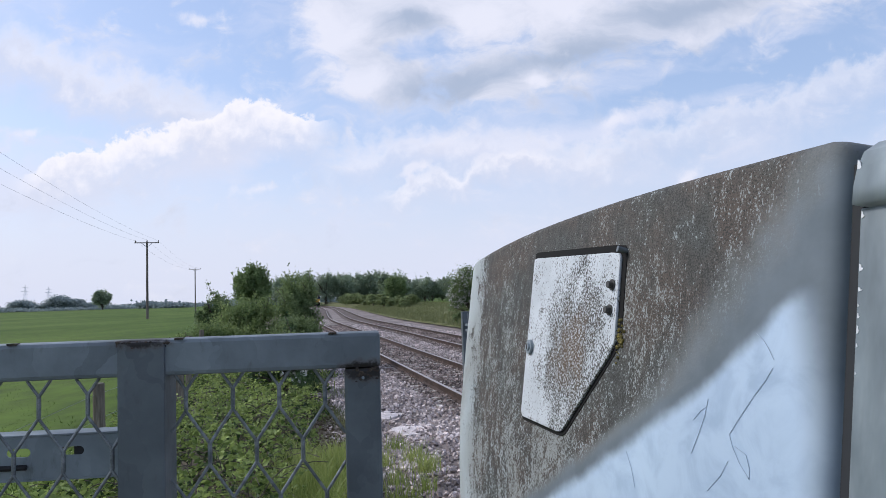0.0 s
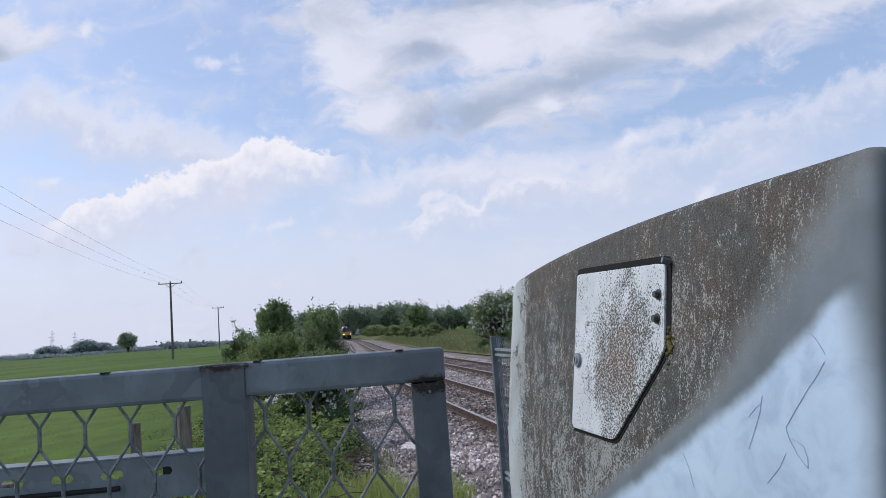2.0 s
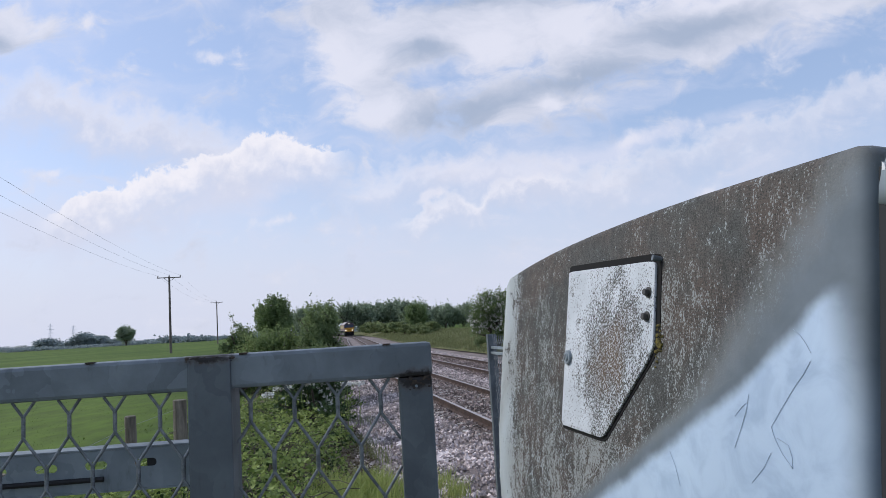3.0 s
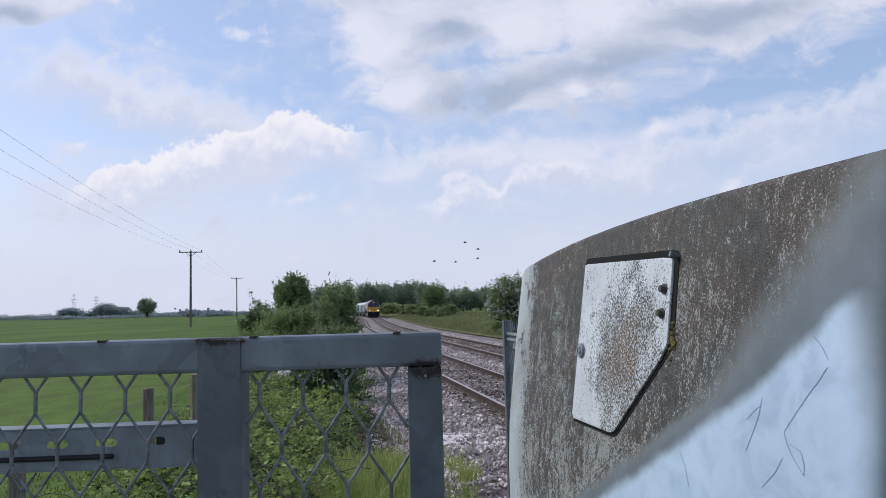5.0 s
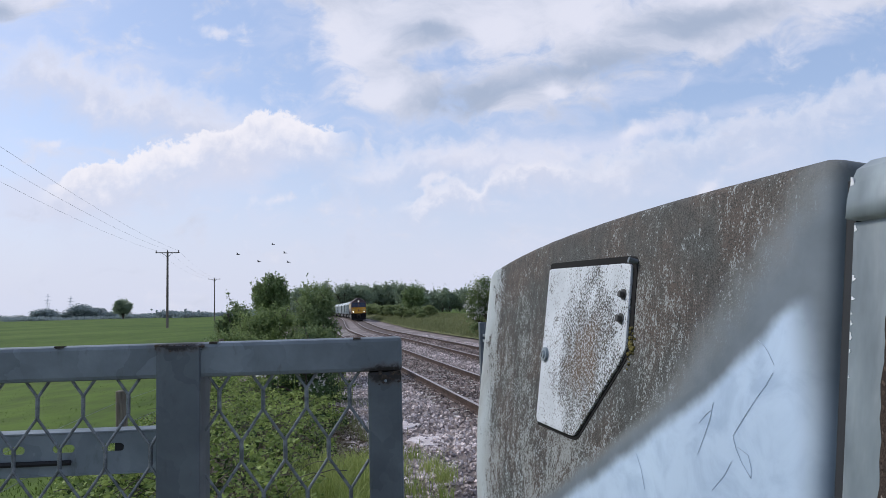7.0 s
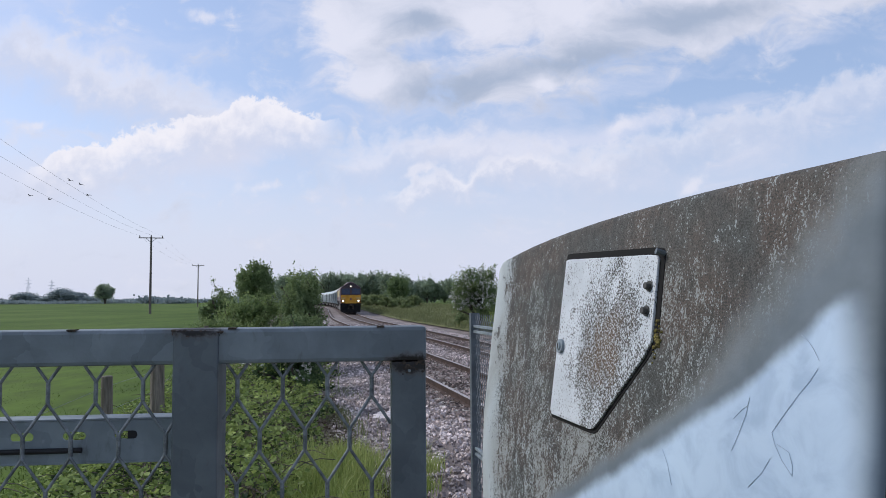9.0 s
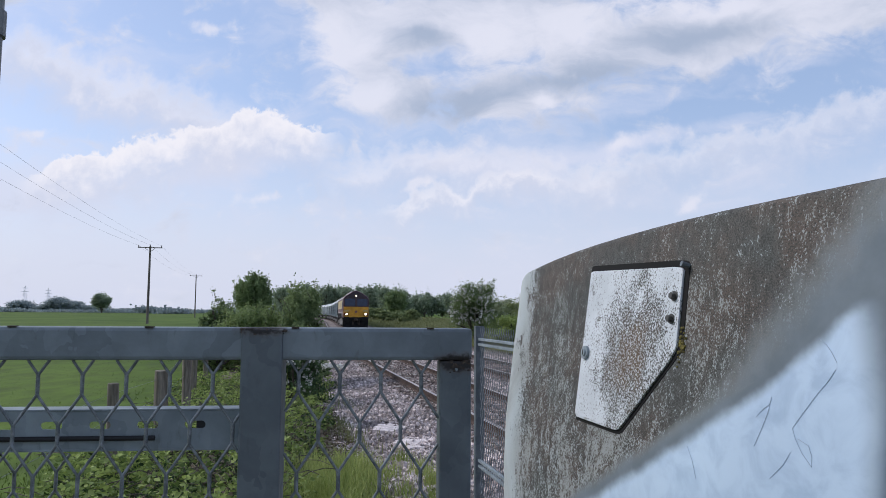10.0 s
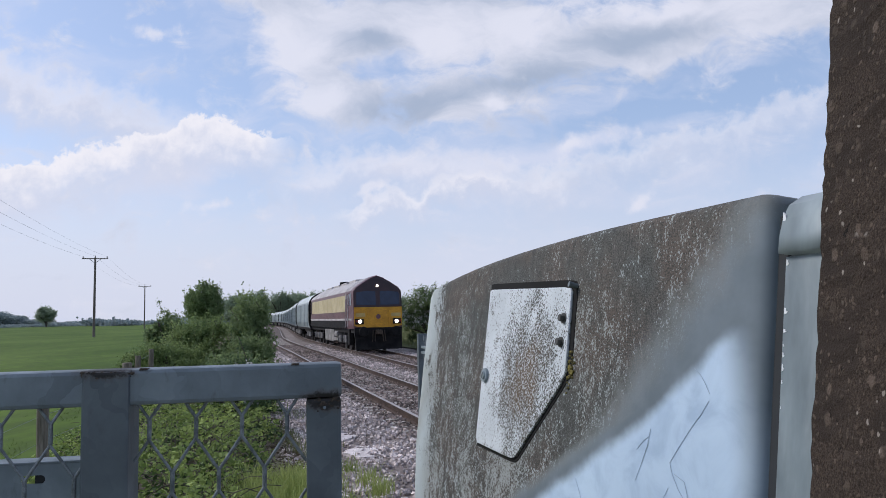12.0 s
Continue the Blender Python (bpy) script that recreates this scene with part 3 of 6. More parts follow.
def make_track(name, line, label):
    top = thing(name, label, "railway track", kind="structure")
    head = [(-0.036, -0.005), (-0.033, 0.0), (0.033, 0.0), (0.036, -0.005)]
    for off in (-0.7525, 0.7525):
        body = [(off + a, RAIL_Z + b) for a, b in ((-0.07, -0.155), (-0.07, -0.143), (-0.012, -0.12), (-0.012, -0.05), (-0.036, -0.04), (-0.036, -0.005), (0.036, -0.005), (0.036, -0.04), (0.012, -0.05), (0.012, -0.12), (0.07, -0.143), (0.07, -0.155))]
        r = strip("rail", line, RIGHT, body, RAIL_SIDE, -60, 540, False, 1, top)
        strip("running_surface", line, RIGHT, [(off + a, RAIL_Z + b + 0.004) for a, b in head], RAIL_TOP, -60, 540, False, 1, r)
    bm = bmesh.new()
    add_box(bm, (-1.25, -0.13, -0.19), (1.25, 0.13, 0.0), 0.02)
    me = mesh_of("sleeper", bm, PALE_CONCRETE)
    s0 = along_of_y(4)
    for k in range(120):
        i = int(np.searchsorted(ALONG, s0 + 0.65 * k))
        ob = part("sleeper", me, None, top)
        ob.matrix_basis = pose(line[i, 0], line[i, 1], RAIL_Z - 0.160, 0, 0, math.degrees(math.atan2(HEADING[i, 1], HEADING[i, 0])) - 90)
    return top


make_track("near_track", NEAR_LINE, "pair of rusty steel rails on concrete sleepers in ballast")
make_track("far_track", FAR_LINE, "pair of polished steel rails on concrete sleepers, used by the train")


def make_ballast():
    rng = np.random.default_rng(3)
    base = np.array([(x, y, z) for x in (-1, 1) for y in (-1, 1) for z in (-1, 1)], float) * 0.72
    tri = np.array([(0, 1, 3), (0, 3, 2), (4, 6, 7), (4, 7, 5), (0, 4, 5), (0, 5, 1), (2, 3, 7), (2, 7, 6), (0, 2, 6), (0, 6, 4), (1, 5, 7), (1, 7, 3)])
    n = 64000
    y = 6 + 52 * rng.random(n) ** 2.4
    off = rng.uniform(-6.9, 2.6, n)
    i = np.clip(np.searchsorted(FAR_LINE[:, 1], y), 0, len(FAR_LINE) - 1)
    P = FAR_LINE[i] + RIGHT[i] * off[:, None]
    P[:, 1] += rng.uniform(-0.25, 0.25, n)
    z = np.interp(off, [-7.0, -6.1, -5.0, 1.6, 2.9], [-0.20, -0.33, -0.23, -0.20, -0.36])
    r = rng.uniform(0.015, 0.034, n) * np.clip(y / 30, 1.0, 1.4)
    jit = base[None] * rng.uniform(0.45, 1.35, (n, len(base), 3)) * (r[:, None, None] * rng.uniform(0.75, 1.35, (n, 1, 3)))
    q = rng.normal(size=(n, 3, 3))
    q[:, 0] /= np.linalg.norm(q[:, 0], axis=1)[:, None]
    q[:, 1] -= (q[:, 1] * q[:, 0]).sum(1)[:, None] * q[:, 0]
    q[:, 1] /= np.linalg.norm(q[:, 1], axis=1)[:, None]
    q[:, 2] = np.cross(q[:, 0], q[:, 1])
    jit = jit @ q
    V = jit + np.stack([P[:, 0], P[:, 1], z + r * 0.2 + rng.uniform(0, 0.028, n)], -1)[:, None]
    stained = (np.abs(off) < 1.2) | (np.abs(off + 3.42) < 1.2)
    for k, mat, label in ((~stained, STONE, "loose pinkish-grey crushed stone ballast"), (stained, STONE_DARK, "rust-stained crushed stone ballast between the rails")):
        F = tri[None] + (np.arange(k.sum()) * len(base))[:, None, None]
        tagged(raw("ballast_stones", V[k].reshape(-1, 3), F.reshape(-1, 3), mat, None, False), label, "ballast", kind="stuff")


make_ballast()

# ---------------------------------------------------------------- the machine cabinet
# Its weathered side: along (towards the near end), up the leaning face, out of it.
C_MID = Vector((0.338, 1.386, 1.698))
C_U, C_V, C_N = Vector((0.3205, -0.9473, 0)), Vector((0.1301, 0.0440, 0.9905)), Vector((-0.9383, -0.3174, 0.1373))
CAB = Matrix.Translation(C_MID) @ Matrix((C_U, C_V, C_N)).transposed().to_4x4()


def mat_cabinet():
    """Grey moulded plastic under lichen and grime; a wedge at the near lower end is wiped clean, sky reflection painted
    in as pale blue.
    """
    m, nt, bs = material("grimy_moulded_grp")
    co = coords(nt)
    sep = nt.nodes.new("ShaderNodeSeparateXYZ")
    nt.links.new(co, sep.inputs[0])
    wob = noise_of(nt, co, 9.0, 4, 0.6)
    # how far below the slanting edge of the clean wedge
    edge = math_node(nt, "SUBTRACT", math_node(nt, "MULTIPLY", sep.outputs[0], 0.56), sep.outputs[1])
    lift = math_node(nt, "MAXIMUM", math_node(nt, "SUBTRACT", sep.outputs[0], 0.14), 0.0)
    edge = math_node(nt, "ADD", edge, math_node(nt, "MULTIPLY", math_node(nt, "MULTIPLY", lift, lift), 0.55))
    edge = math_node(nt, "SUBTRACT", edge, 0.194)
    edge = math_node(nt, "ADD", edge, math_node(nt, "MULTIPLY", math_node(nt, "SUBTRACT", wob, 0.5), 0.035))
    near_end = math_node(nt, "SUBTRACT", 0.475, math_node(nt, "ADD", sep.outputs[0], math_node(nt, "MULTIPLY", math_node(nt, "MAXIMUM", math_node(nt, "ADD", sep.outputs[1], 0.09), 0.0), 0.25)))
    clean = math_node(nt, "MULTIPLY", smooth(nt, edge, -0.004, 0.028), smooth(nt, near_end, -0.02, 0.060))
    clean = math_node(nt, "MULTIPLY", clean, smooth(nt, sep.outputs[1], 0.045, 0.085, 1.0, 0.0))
    side = math_node(nt, "SUBTRACT", math_node(nt, "SUBTRACT", math_node(nt, "MULTIPLY", sep.outputs[0], 1.05), sep.outputs[1]), 0.130)
    side = math_node(nt, "ADD", side, math_node(nt, "MULTIPLY", math_node(nt, "SUBTRACT", noise_of(nt, co, 24.0, 5, 0.65), 0.5), 0.10))
    bare = math_node(nt, "MAXIMUM", smooth(nt, side, 0.035, 0.19), smooth(nt, edge, -0.045, -0.005))
    patch = noise_of(nt, co, 7.0, 5, 0.6, 0.5, (1, 0.5, 1))
    speck = noise_of(nt, co, 290.0, 4, 0.7, 0.15, (1.0, 0.7, 1.0))
    medium = noise_of(nt, co, 75.0, 3, 0.6, 0.3, (1.0, 0.5, 1.0))
    streak = noise_of(nt, co, 60.0, 5, 0.72, 0.5, (1.0, 0.26, 1.0))
    d = total(nt, [math_node(nt, "MULTIPLY", speck, 0.97), math_node(nt, "MULTIPLY", medium, 0.38), math_node(nt, "MULTIPLY", patch, 0.52), math_node(nt, "MULTIPLY", streak, 0.32)])
    far_end = math_node(nt, "MULTIPLY", smooth(nt, sep.outputs[0], -0.86, -0.60, 0.85, 0.0), smooth(nt, noise_of(nt, co, 11.0, 4, 0.6), 0.28, 0.55))
    low = math_node(nt, "ADD", smooth(nt, sep.outputs[1], -0.40, 0.05, 0.07, 0.0), smooth(nt, sep.outputs[1], 0.02, 0.20, 0.0, -0.045))
    d = math_node(nt, "SUBTRACT", math_node(nt, "SUBTRACT", d, far_end), low)
    grime = math_node(nt, "MULTIPLY", smooth(nt, d, 0.975, 1.030), math_node(nt, "SUBTRACT", 1.0, bare))
    blots = math_node(nt, "MULTIPLY", smooth(nt, total(nt, [math_node(nt, "MULTIPLY", noise_of(nt, co, 330.0, 3, 0.65), 1.0), math_node(nt, "MULTIPLY", medium, 0.35), math_node(nt, "MULTIPLY", patch, 0.3)]), 0.82, 0.90), grime)
    tint = mixed(nt, smooth(nt, noise_of(nt, co, 5.0, 4, 0.6), 0.38, 0.62), (0.084, 0.061, 0.046), (0.062, 0.066, 0.059))
    tint = mixed(nt, blots, tint, (0.020, 0.017, 0.014))
    paint = mixed(nt, smooth(nt, patch, 0.35, 0.7), (0.280, 0.300, 0.295), (0.400, 0.455, 0.475))
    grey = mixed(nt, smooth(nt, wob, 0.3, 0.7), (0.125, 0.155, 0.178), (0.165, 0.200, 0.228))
    pale_end = math_node(nt, "MULTIPLY", smooth(nt, sep.outputs[0], -0.86, -0.66, 1.0, 0.0), smooth(nt, patch, 0.25, 0.55))
    paint = mixed(nt, pale_end, paint, (0.50, 0.55, 0.56))
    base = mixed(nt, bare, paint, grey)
    # the clean wedge's sky reflection: pale blue put into the base colour
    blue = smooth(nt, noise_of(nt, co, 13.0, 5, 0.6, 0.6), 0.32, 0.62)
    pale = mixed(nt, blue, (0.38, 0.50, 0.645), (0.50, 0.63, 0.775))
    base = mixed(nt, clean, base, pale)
    col = mixed(nt, math_node(nt, "MULTIPLY", grime, 0.95), base, tint)
    scuff = smooth(nt, noise_of(nt, co, 70.0, 5, 0.7, 1.8, (1.0, 0.14, 1.0)), 0.63, 0.69)
    col = mixed(nt, math_node(nt, "MULTIPLY", math_node(nt, "MULTIPLY", scuff, 0.28), math_node(nt, "SUBTRACT", 1.0, bare)), col, (0.46, 0.46, 0.43))
    nt.links.new(col, bs.inputs["Base Color"])
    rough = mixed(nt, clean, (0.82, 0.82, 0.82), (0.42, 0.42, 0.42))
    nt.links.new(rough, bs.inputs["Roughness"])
    bump(nt, bs, math_node(nt, "MULTIPLY", d, math_node(nt, "SUBTRACT", 1.0, bare)), 0.35, 0.004)
    return m


def mat_hatch():
    m, nt, bs = material("speckled_white_hatch")
    co = coords(nt)
    sep = nt.nodes.new("ShaderNodeSeparateXYZ")
    nt.links.new(co, sep.inputs[0])
    # the grime is thickest in the middle and towards the slanting side
    mid = nt.nodes.new("ShaderNodeMapping")
    mid.vector_type = "TEXTURE"
    nt.links.new(co, mid.inputs[0])
    mid.inputs["Location"].default_value, mid.inputs["Scale"].default_value = (-0.125, -0.040, 0), (0.19, 0.22, 1)
    g = nt.nodes.new("ShaderNodeTexGradient")
    g.gradient_type = "SPHERICAL"
    nt.links.new(mid.outputs[0], g.inputs[0])
    speck = noise_of(nt, co, 300.0, 3, 0.65, 0.1, (1.0, 0.7, 1.0))
    blot = noise_of(nt, co, 22.0, 4, 0.6, 0.2, (1.0, 0.6, 1.0))
    d = total(nt, [math_node(nt, "MULTIPLY", speck, 0.75), math_node(nt, "MULTIPLY", blot, 0.45), math_node(nt, "MULTIPLY", g.outputs[1], 0.25)])
    dirt = math_node(nt, "MULTIPLY", smooth(nt, d, 0.668, 0.708), smooth(nt, noise_of(nt, co, 360.0, 3, 0.65, 0.1, (1.0, 0.7, 1.0)), 0.52, 0.58, 1.0, 0.12))
    moss = smooth(nt, math_node(nt, "ADD", math_node(nt, "MULTIPLY", g.outputs[1], 0.6), math_node(nt, "MULTIPLY", blot, 0.7)), 0.62, 0.92)
    dcol = mixed(nt, moss, (0.042, 0.039, 0.031), (0.090, 0.055, 0.026))
    paint = mixed(nt, smooth(nt, noise_of(nt, co, 9, 4, 0.6), 0.3, 0.7), (0.52, 0.56, 0.59), (0.64, 0.68, 0.715))
    nt.links.new(mixed(nt, dirt, paint, dcol), bs.inputs["Base Color"])
    bs.inputs["Roughness"].default_value = 0.55
    bump(nt, bs, d, 0.3, 0.002)
    return m


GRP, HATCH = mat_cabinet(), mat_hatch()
DOOR_STRIP = mat_two("painted_grey_blue_steel", (0.165, 0.205, 0.225), (0.265, 0.310, 0.330), 9, 0.45, 0.1, 20, 0, (1, 0.3, 1))
GAP_BLACK = mat_plain("black_gap", (0.006, 0.006, 0.006), 1.0)
BOLT = mat_plain("dull_bolt", (0.07, 0.07, 0.065), 0.55, 0.3)
CHIP = mat_plain("bare_white_chip", (0.72, 0.74, 0.76), 0.5)
LICHEN = mat_two("yellow_lichen", (0.06, 0.05, 0.02), (0.25, 0.21, 0.05), 120, 0.95, 0, None, 0.003)
SCRATCH = mat_plain("dark_scuff", (0.37, 0.455, 0.56), 0.8)


def cab_top(s):
    """Height up the face at which the top begins, s along the cabinet."""
    return 0.236 - 0.145 * max(0.0, 0.23 - s) ** 2 * 0.42 - 0.055 * max(0.0, (-s - 0.36)) ** 2


def make_cabinet():
    top = thing("machine_cabinet", "grey moulded crossing machine cabinet grimed with lichen, one wedge clean", "machine cabinet", at=CAB)
    # cross sections along the cabinet; at the far end they shrink in round the corner
    S = [-0.842, -0.838, -0.826, -0.806, -0.780, -0.745, -0.70, -0.64, -0.56, -0.46, -0.36, -0.24, -0.12, 0.0, 0.12, 0.24, 0.34, 0.42, 0.446, 0.455, 0.462, 0.468]
    bm, rings = bmesh.new(), []
    depth = -0.55
    for s in S:
        e = max(0.0, (-0.745 - s) / 0.097)
        inset = 0.095 * (1 - math.sqrt(max(0.0, 1 - e * e)))
        if s > 0.45:
            inset = {0.455: 0.002, 0.462: 0.006, 0.468: 0.016}[s]
        t = cab_top(s) - inset * 0.9
        ring = [(-1.60, -0.180), (-0.90, -0.083), (-0.52, -0.030), (-0.36, -0.008), (-0.24, 0.0), (-0.05, 0.0), (0.06, 0.0), (t - 0.016, 0.0), (t - 0.007, -0.0025), (t - 0.002, -0.008), (t, -0.018),
                (t + 0.004, -0.12), (t + 0.004, depth + 0.1), (t - 0.01, depth + 0.02), (t - 0.04, depth), (-1.60, depth)]
        # lower down the moulding draws back at its far corner
        row = []
        for v, n in ring:
            draw = max(0.0, min(1.0, (-0.745 - s) / 0.1)) * min(0.05, max(0.0, -0.10 - v) * 0.16)
            row.append(bm.verts.new((s + draw, v, (n - inset) if n > -0.3 else n + inset)))
        rings.append(row)
    for a, b in zip(rings, rings[1:]):
        for i in range(len(a)):
            j = (i + 1) % len(a)
            bm.faces.new((a[i], a[j], b[j], b[i]))
    bm.faces.new(rings[0])
    bm.faces.new(rings[-1][::-1])
    bmesh.ops.recalc_face_normals(bm, faces=bm.faces)
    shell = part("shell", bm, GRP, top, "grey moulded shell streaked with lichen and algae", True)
    # hatch with its dark gap
    outline = [(-0.338, 0.145), (-0.326, 0.1470), (-0.012, 0.1385), (0.013, 0.136), (0.020, 0.130), (0.021, -0.010), (0.004, -0.035), (-0.142, -0.178), (-0.155, -0.184), (-0.175, -0.185), (-0.331, -0.181), (-0.340, -0.172)]
    cx, cy = -0.17, -0.02
    gap = [(cx + (x - cx) * 1.052 + 0.003, cy + (y - cy) * 1.062 + 0.003) for x, y in outline]
    part("hatch_gap", prism(gap, "z", -0.01, 0.0012), GAP_BLACK, top, "dark gap around the hatch")
    hatch = part("hatch", prism(outline, "z", 0.0006, 0.0062, 0.0022), HATCH, top, "speckled white hatch with one corner cut off")
    for x, y in ((0.002, 0.083), (-0.001, 0.041)):
        b = rod_bm((x, y, 0.005), (x, y, 0.008), 0.0095, None, 14)
        add_rod(b, (x, y, 0.008), (x, y, 0.016), 0.0065, 0.006, 6)
        part("bolt", b, BOLT, hatch)
    b = rod_bm((-0.317, -0.038, 0.005), (-0.317, -0.038, 0.012), 0.0155, 0.0145, 20)
    add_rod(b, (-0.317, -0.038, 0.012), (-0.317, -0.038, 0.015), 0.009, 0.008, 16)
    lock = part("lock", b, GALV, hatch, "round steel lock")
    part("keyhole", box_bm((-0.3185, -0.044, 0.0145), (-0.3155, -0.032, 0.0158)), BLACK, lock)
    part("pin", rod_bm((0.030, 0.139, 0.0), (0.027, 0.141, 0.016), 0.0045, 0.0055, 8), GALV_DARK, top)
    # lichen cushions beside the hatch
    rng = random.Random(5)
    b = bmesh.new()
    for _ in range(46):
        p = (0.029 + rng.gauss(0, 0.0045), -0.004 + rng.gauss(0, 0.013), 0.001)
        bmesh.ops.create_icosphere(b, subdivisions=1, radius=rng.uniform(0.0015, 0.0042), matrix=Matrix.Translation(p))
    part("lichen", b, LICHEN, top, "small cushion of yellow lichen")
    # scuffs on the clean wedge: thin bent marks
    paths = [[(0.265, -0.072), (0.260, -0.096), (0.250, -0.120), (0.237, -0.147)], [(0.262, -0.083), (0.251, -0.090), (0.236, -0.104)],
             [(0.380, -0.023), (0.368, -0.040), (0.354, -0.055), (0.330, -0.085), (0.311, -0.110), (0.318, -0.124), (0.332, -0.141), (0.351, -0.156), (0.350, -0.143), (0.343, -0.129), (0.322, -0.123)],
             [(0.311, -0.143), (0.299, -0.163), (0.275, -0.187)], [(0.350, 0.016), (0.362, 0.009), (0.371, 0.0), (0.381, -0.013)], [(0.074, -0.176), (0.092, -0.197), (0.106, -0.224)]]
    for p in paths:
        pts = np.array([(x, y, 0.0006) for x, y in p])
        tt = np.linspace(0, len(pts) - 1, 5 * (len(pts) - 1) + 1)
        fine = np.stack([np.interp(tt, np.arange(len(pts)), pts[:, k]) for k in range(3)], 1)
        V, F = tubes([fine], 0.00042, 4)
        raw("scuff", V, F, SCRATCH, top)
    # the near end: a dark joint, then the steel door edge with its cap
    part("joint", box_bm((0.460, -0.80, -0.25), (0.4835, 0.205, -0.016)), mat_plain("dark_open_joint", (0.022, 0.025, 0.029), 0.8), top, "dark open joint")
    edge = part("door_edge", box_bm((0.4840, -0.80, -0.25), (0.575, 0.1545, -0.010), 0.003), DOOR_STRIP, top, "chipped grey-blue steel door edge")
    for v, w, h in ((0.143, 0.004, 0.007), (0.087, 0.005, 0.007), (0.066, 0.005, 0.004), (0.050, 0.002, 0.003), (0.038, 0.003, 0.005), (0.022, 0.003, 0.008), (0.008, 0.002, 0.004), (-0.020, 0.0015, 0.003)):
        ring = [(0.4845, v), (0.4845 + w * 0.7, v + h * 0.15), (0.4845 + w, v + h * 0.45), (0.4845 + w * 0.5, v + h * 0.6), (0.4845 + w * 0.45, v + h), (0.4845, v + h * 1.1)]
        part("paint_chip", prism([(x + 0.002, y) for x, y in ring], "z", -0.0125, -0.0094), CHIP, edge)
    prof = [(0.157, 0.000), (0.178, -0.001), (0.198, -0.005), (0.216, -0.013), (0.230, -0.032), (0.238, -0.058), (0.241, -0.090), (0.241, -0.25), (0.157, -0.25)]
    cap = bmesh.new()
    rows = []
    for s in (0.481, 0.483, 0.568, 0.576, 0.580):
        k = {0.481: -0.003, 0.580: -0.014, 0.576: -0.004}.get(s, 0)
        rows.append([cap.verts.new((s, v + (k if v > 0.16 else 0), n + (k if n > -0.2 else 0))) for v, n in prof])
    for a, b2 in zip(rows, rows[1:]):
        for i in range(len(a)):
            j = (i + 1) % len(a)
            cap.faces.new((a[i], a[j], b2[j], b2[i]))
    cap.faces.new(rows[0])
    cap.faces.new(rows[-1][::-1])
    bmesh.ops.recalc_face_normals(cap, faces=cap.faces)
    lid = part("door_cap", cap, DOOR_STRIP, top, "rounded grey-blue cap over the door edge", True)
    for v, h in ((0.190, 0.016), (0.170, 0.004)):
        part("paint_chip", prism([(0.4835, v), (0.4865, v + h * 0.2), (0.4885, v + h * 0.5), (0.4870, v + h * 0.8), (0.4835, v + h)], "z", -0.014, -0.0015 if v < 0.18 else -0.0045), CHIP, lid)
    return top


make_cabinet()


def make_concrete_post():
    rng = random.Random(11)
    bm = bmesh.new()
    rows = []
    n = 260
    for k in range(n):
        z = -0.05 + 2.75 * k / (n - 1)
        w = 0.135
        lean = 0.115 * (z - 1.86)
        row = []
        for a, b in ((0, 0), (0.25, 0), (0.5, 0), (0.75, 0), (1, 0), (1, 1), (0, 1), (0, 0.75), (0, 0.5), (0, 0.25)):
            j = 0.0013
            row.append(bm.verts.new((POST_X + lean + a * w + rng.uniform(-j, j), POST_Y + b * 0.135 + rng.uniform(-j, j), z)))
        rows.append(row)
    for a, b in zip(rows, rows[1:]):
        for i in range(len(a)):
            j = (i + 1) % len(a)
            bm.faces.new((a[i], a[j], b[j], b[i]))
    bm.faces.new(rows[0])
    bm.faces.new(rows[-1][::-1])
    bmesh.ops.recalc_face_normals(bm, faces=bm.faces)
    ob = part("concrete_post", bm, CONCRETE)
    tagged(ob, "dark brown exposed-aggregate concrete post beside the cabinet", "post")


POST_X, POST_Y = 0.508, 0.695
make_concrete_post()

# ---------------------------------------------------------------- the gate and its wire mesh
GATE = pose(-0.028, 1.232, 0, 0, 0, 8.35)
GATE_TOP = 1.722
PITCH, UP_ROW, LINK = 0.0662, 0.0778, 0.0285   # across one mesh cell, up one row, length of the upright link


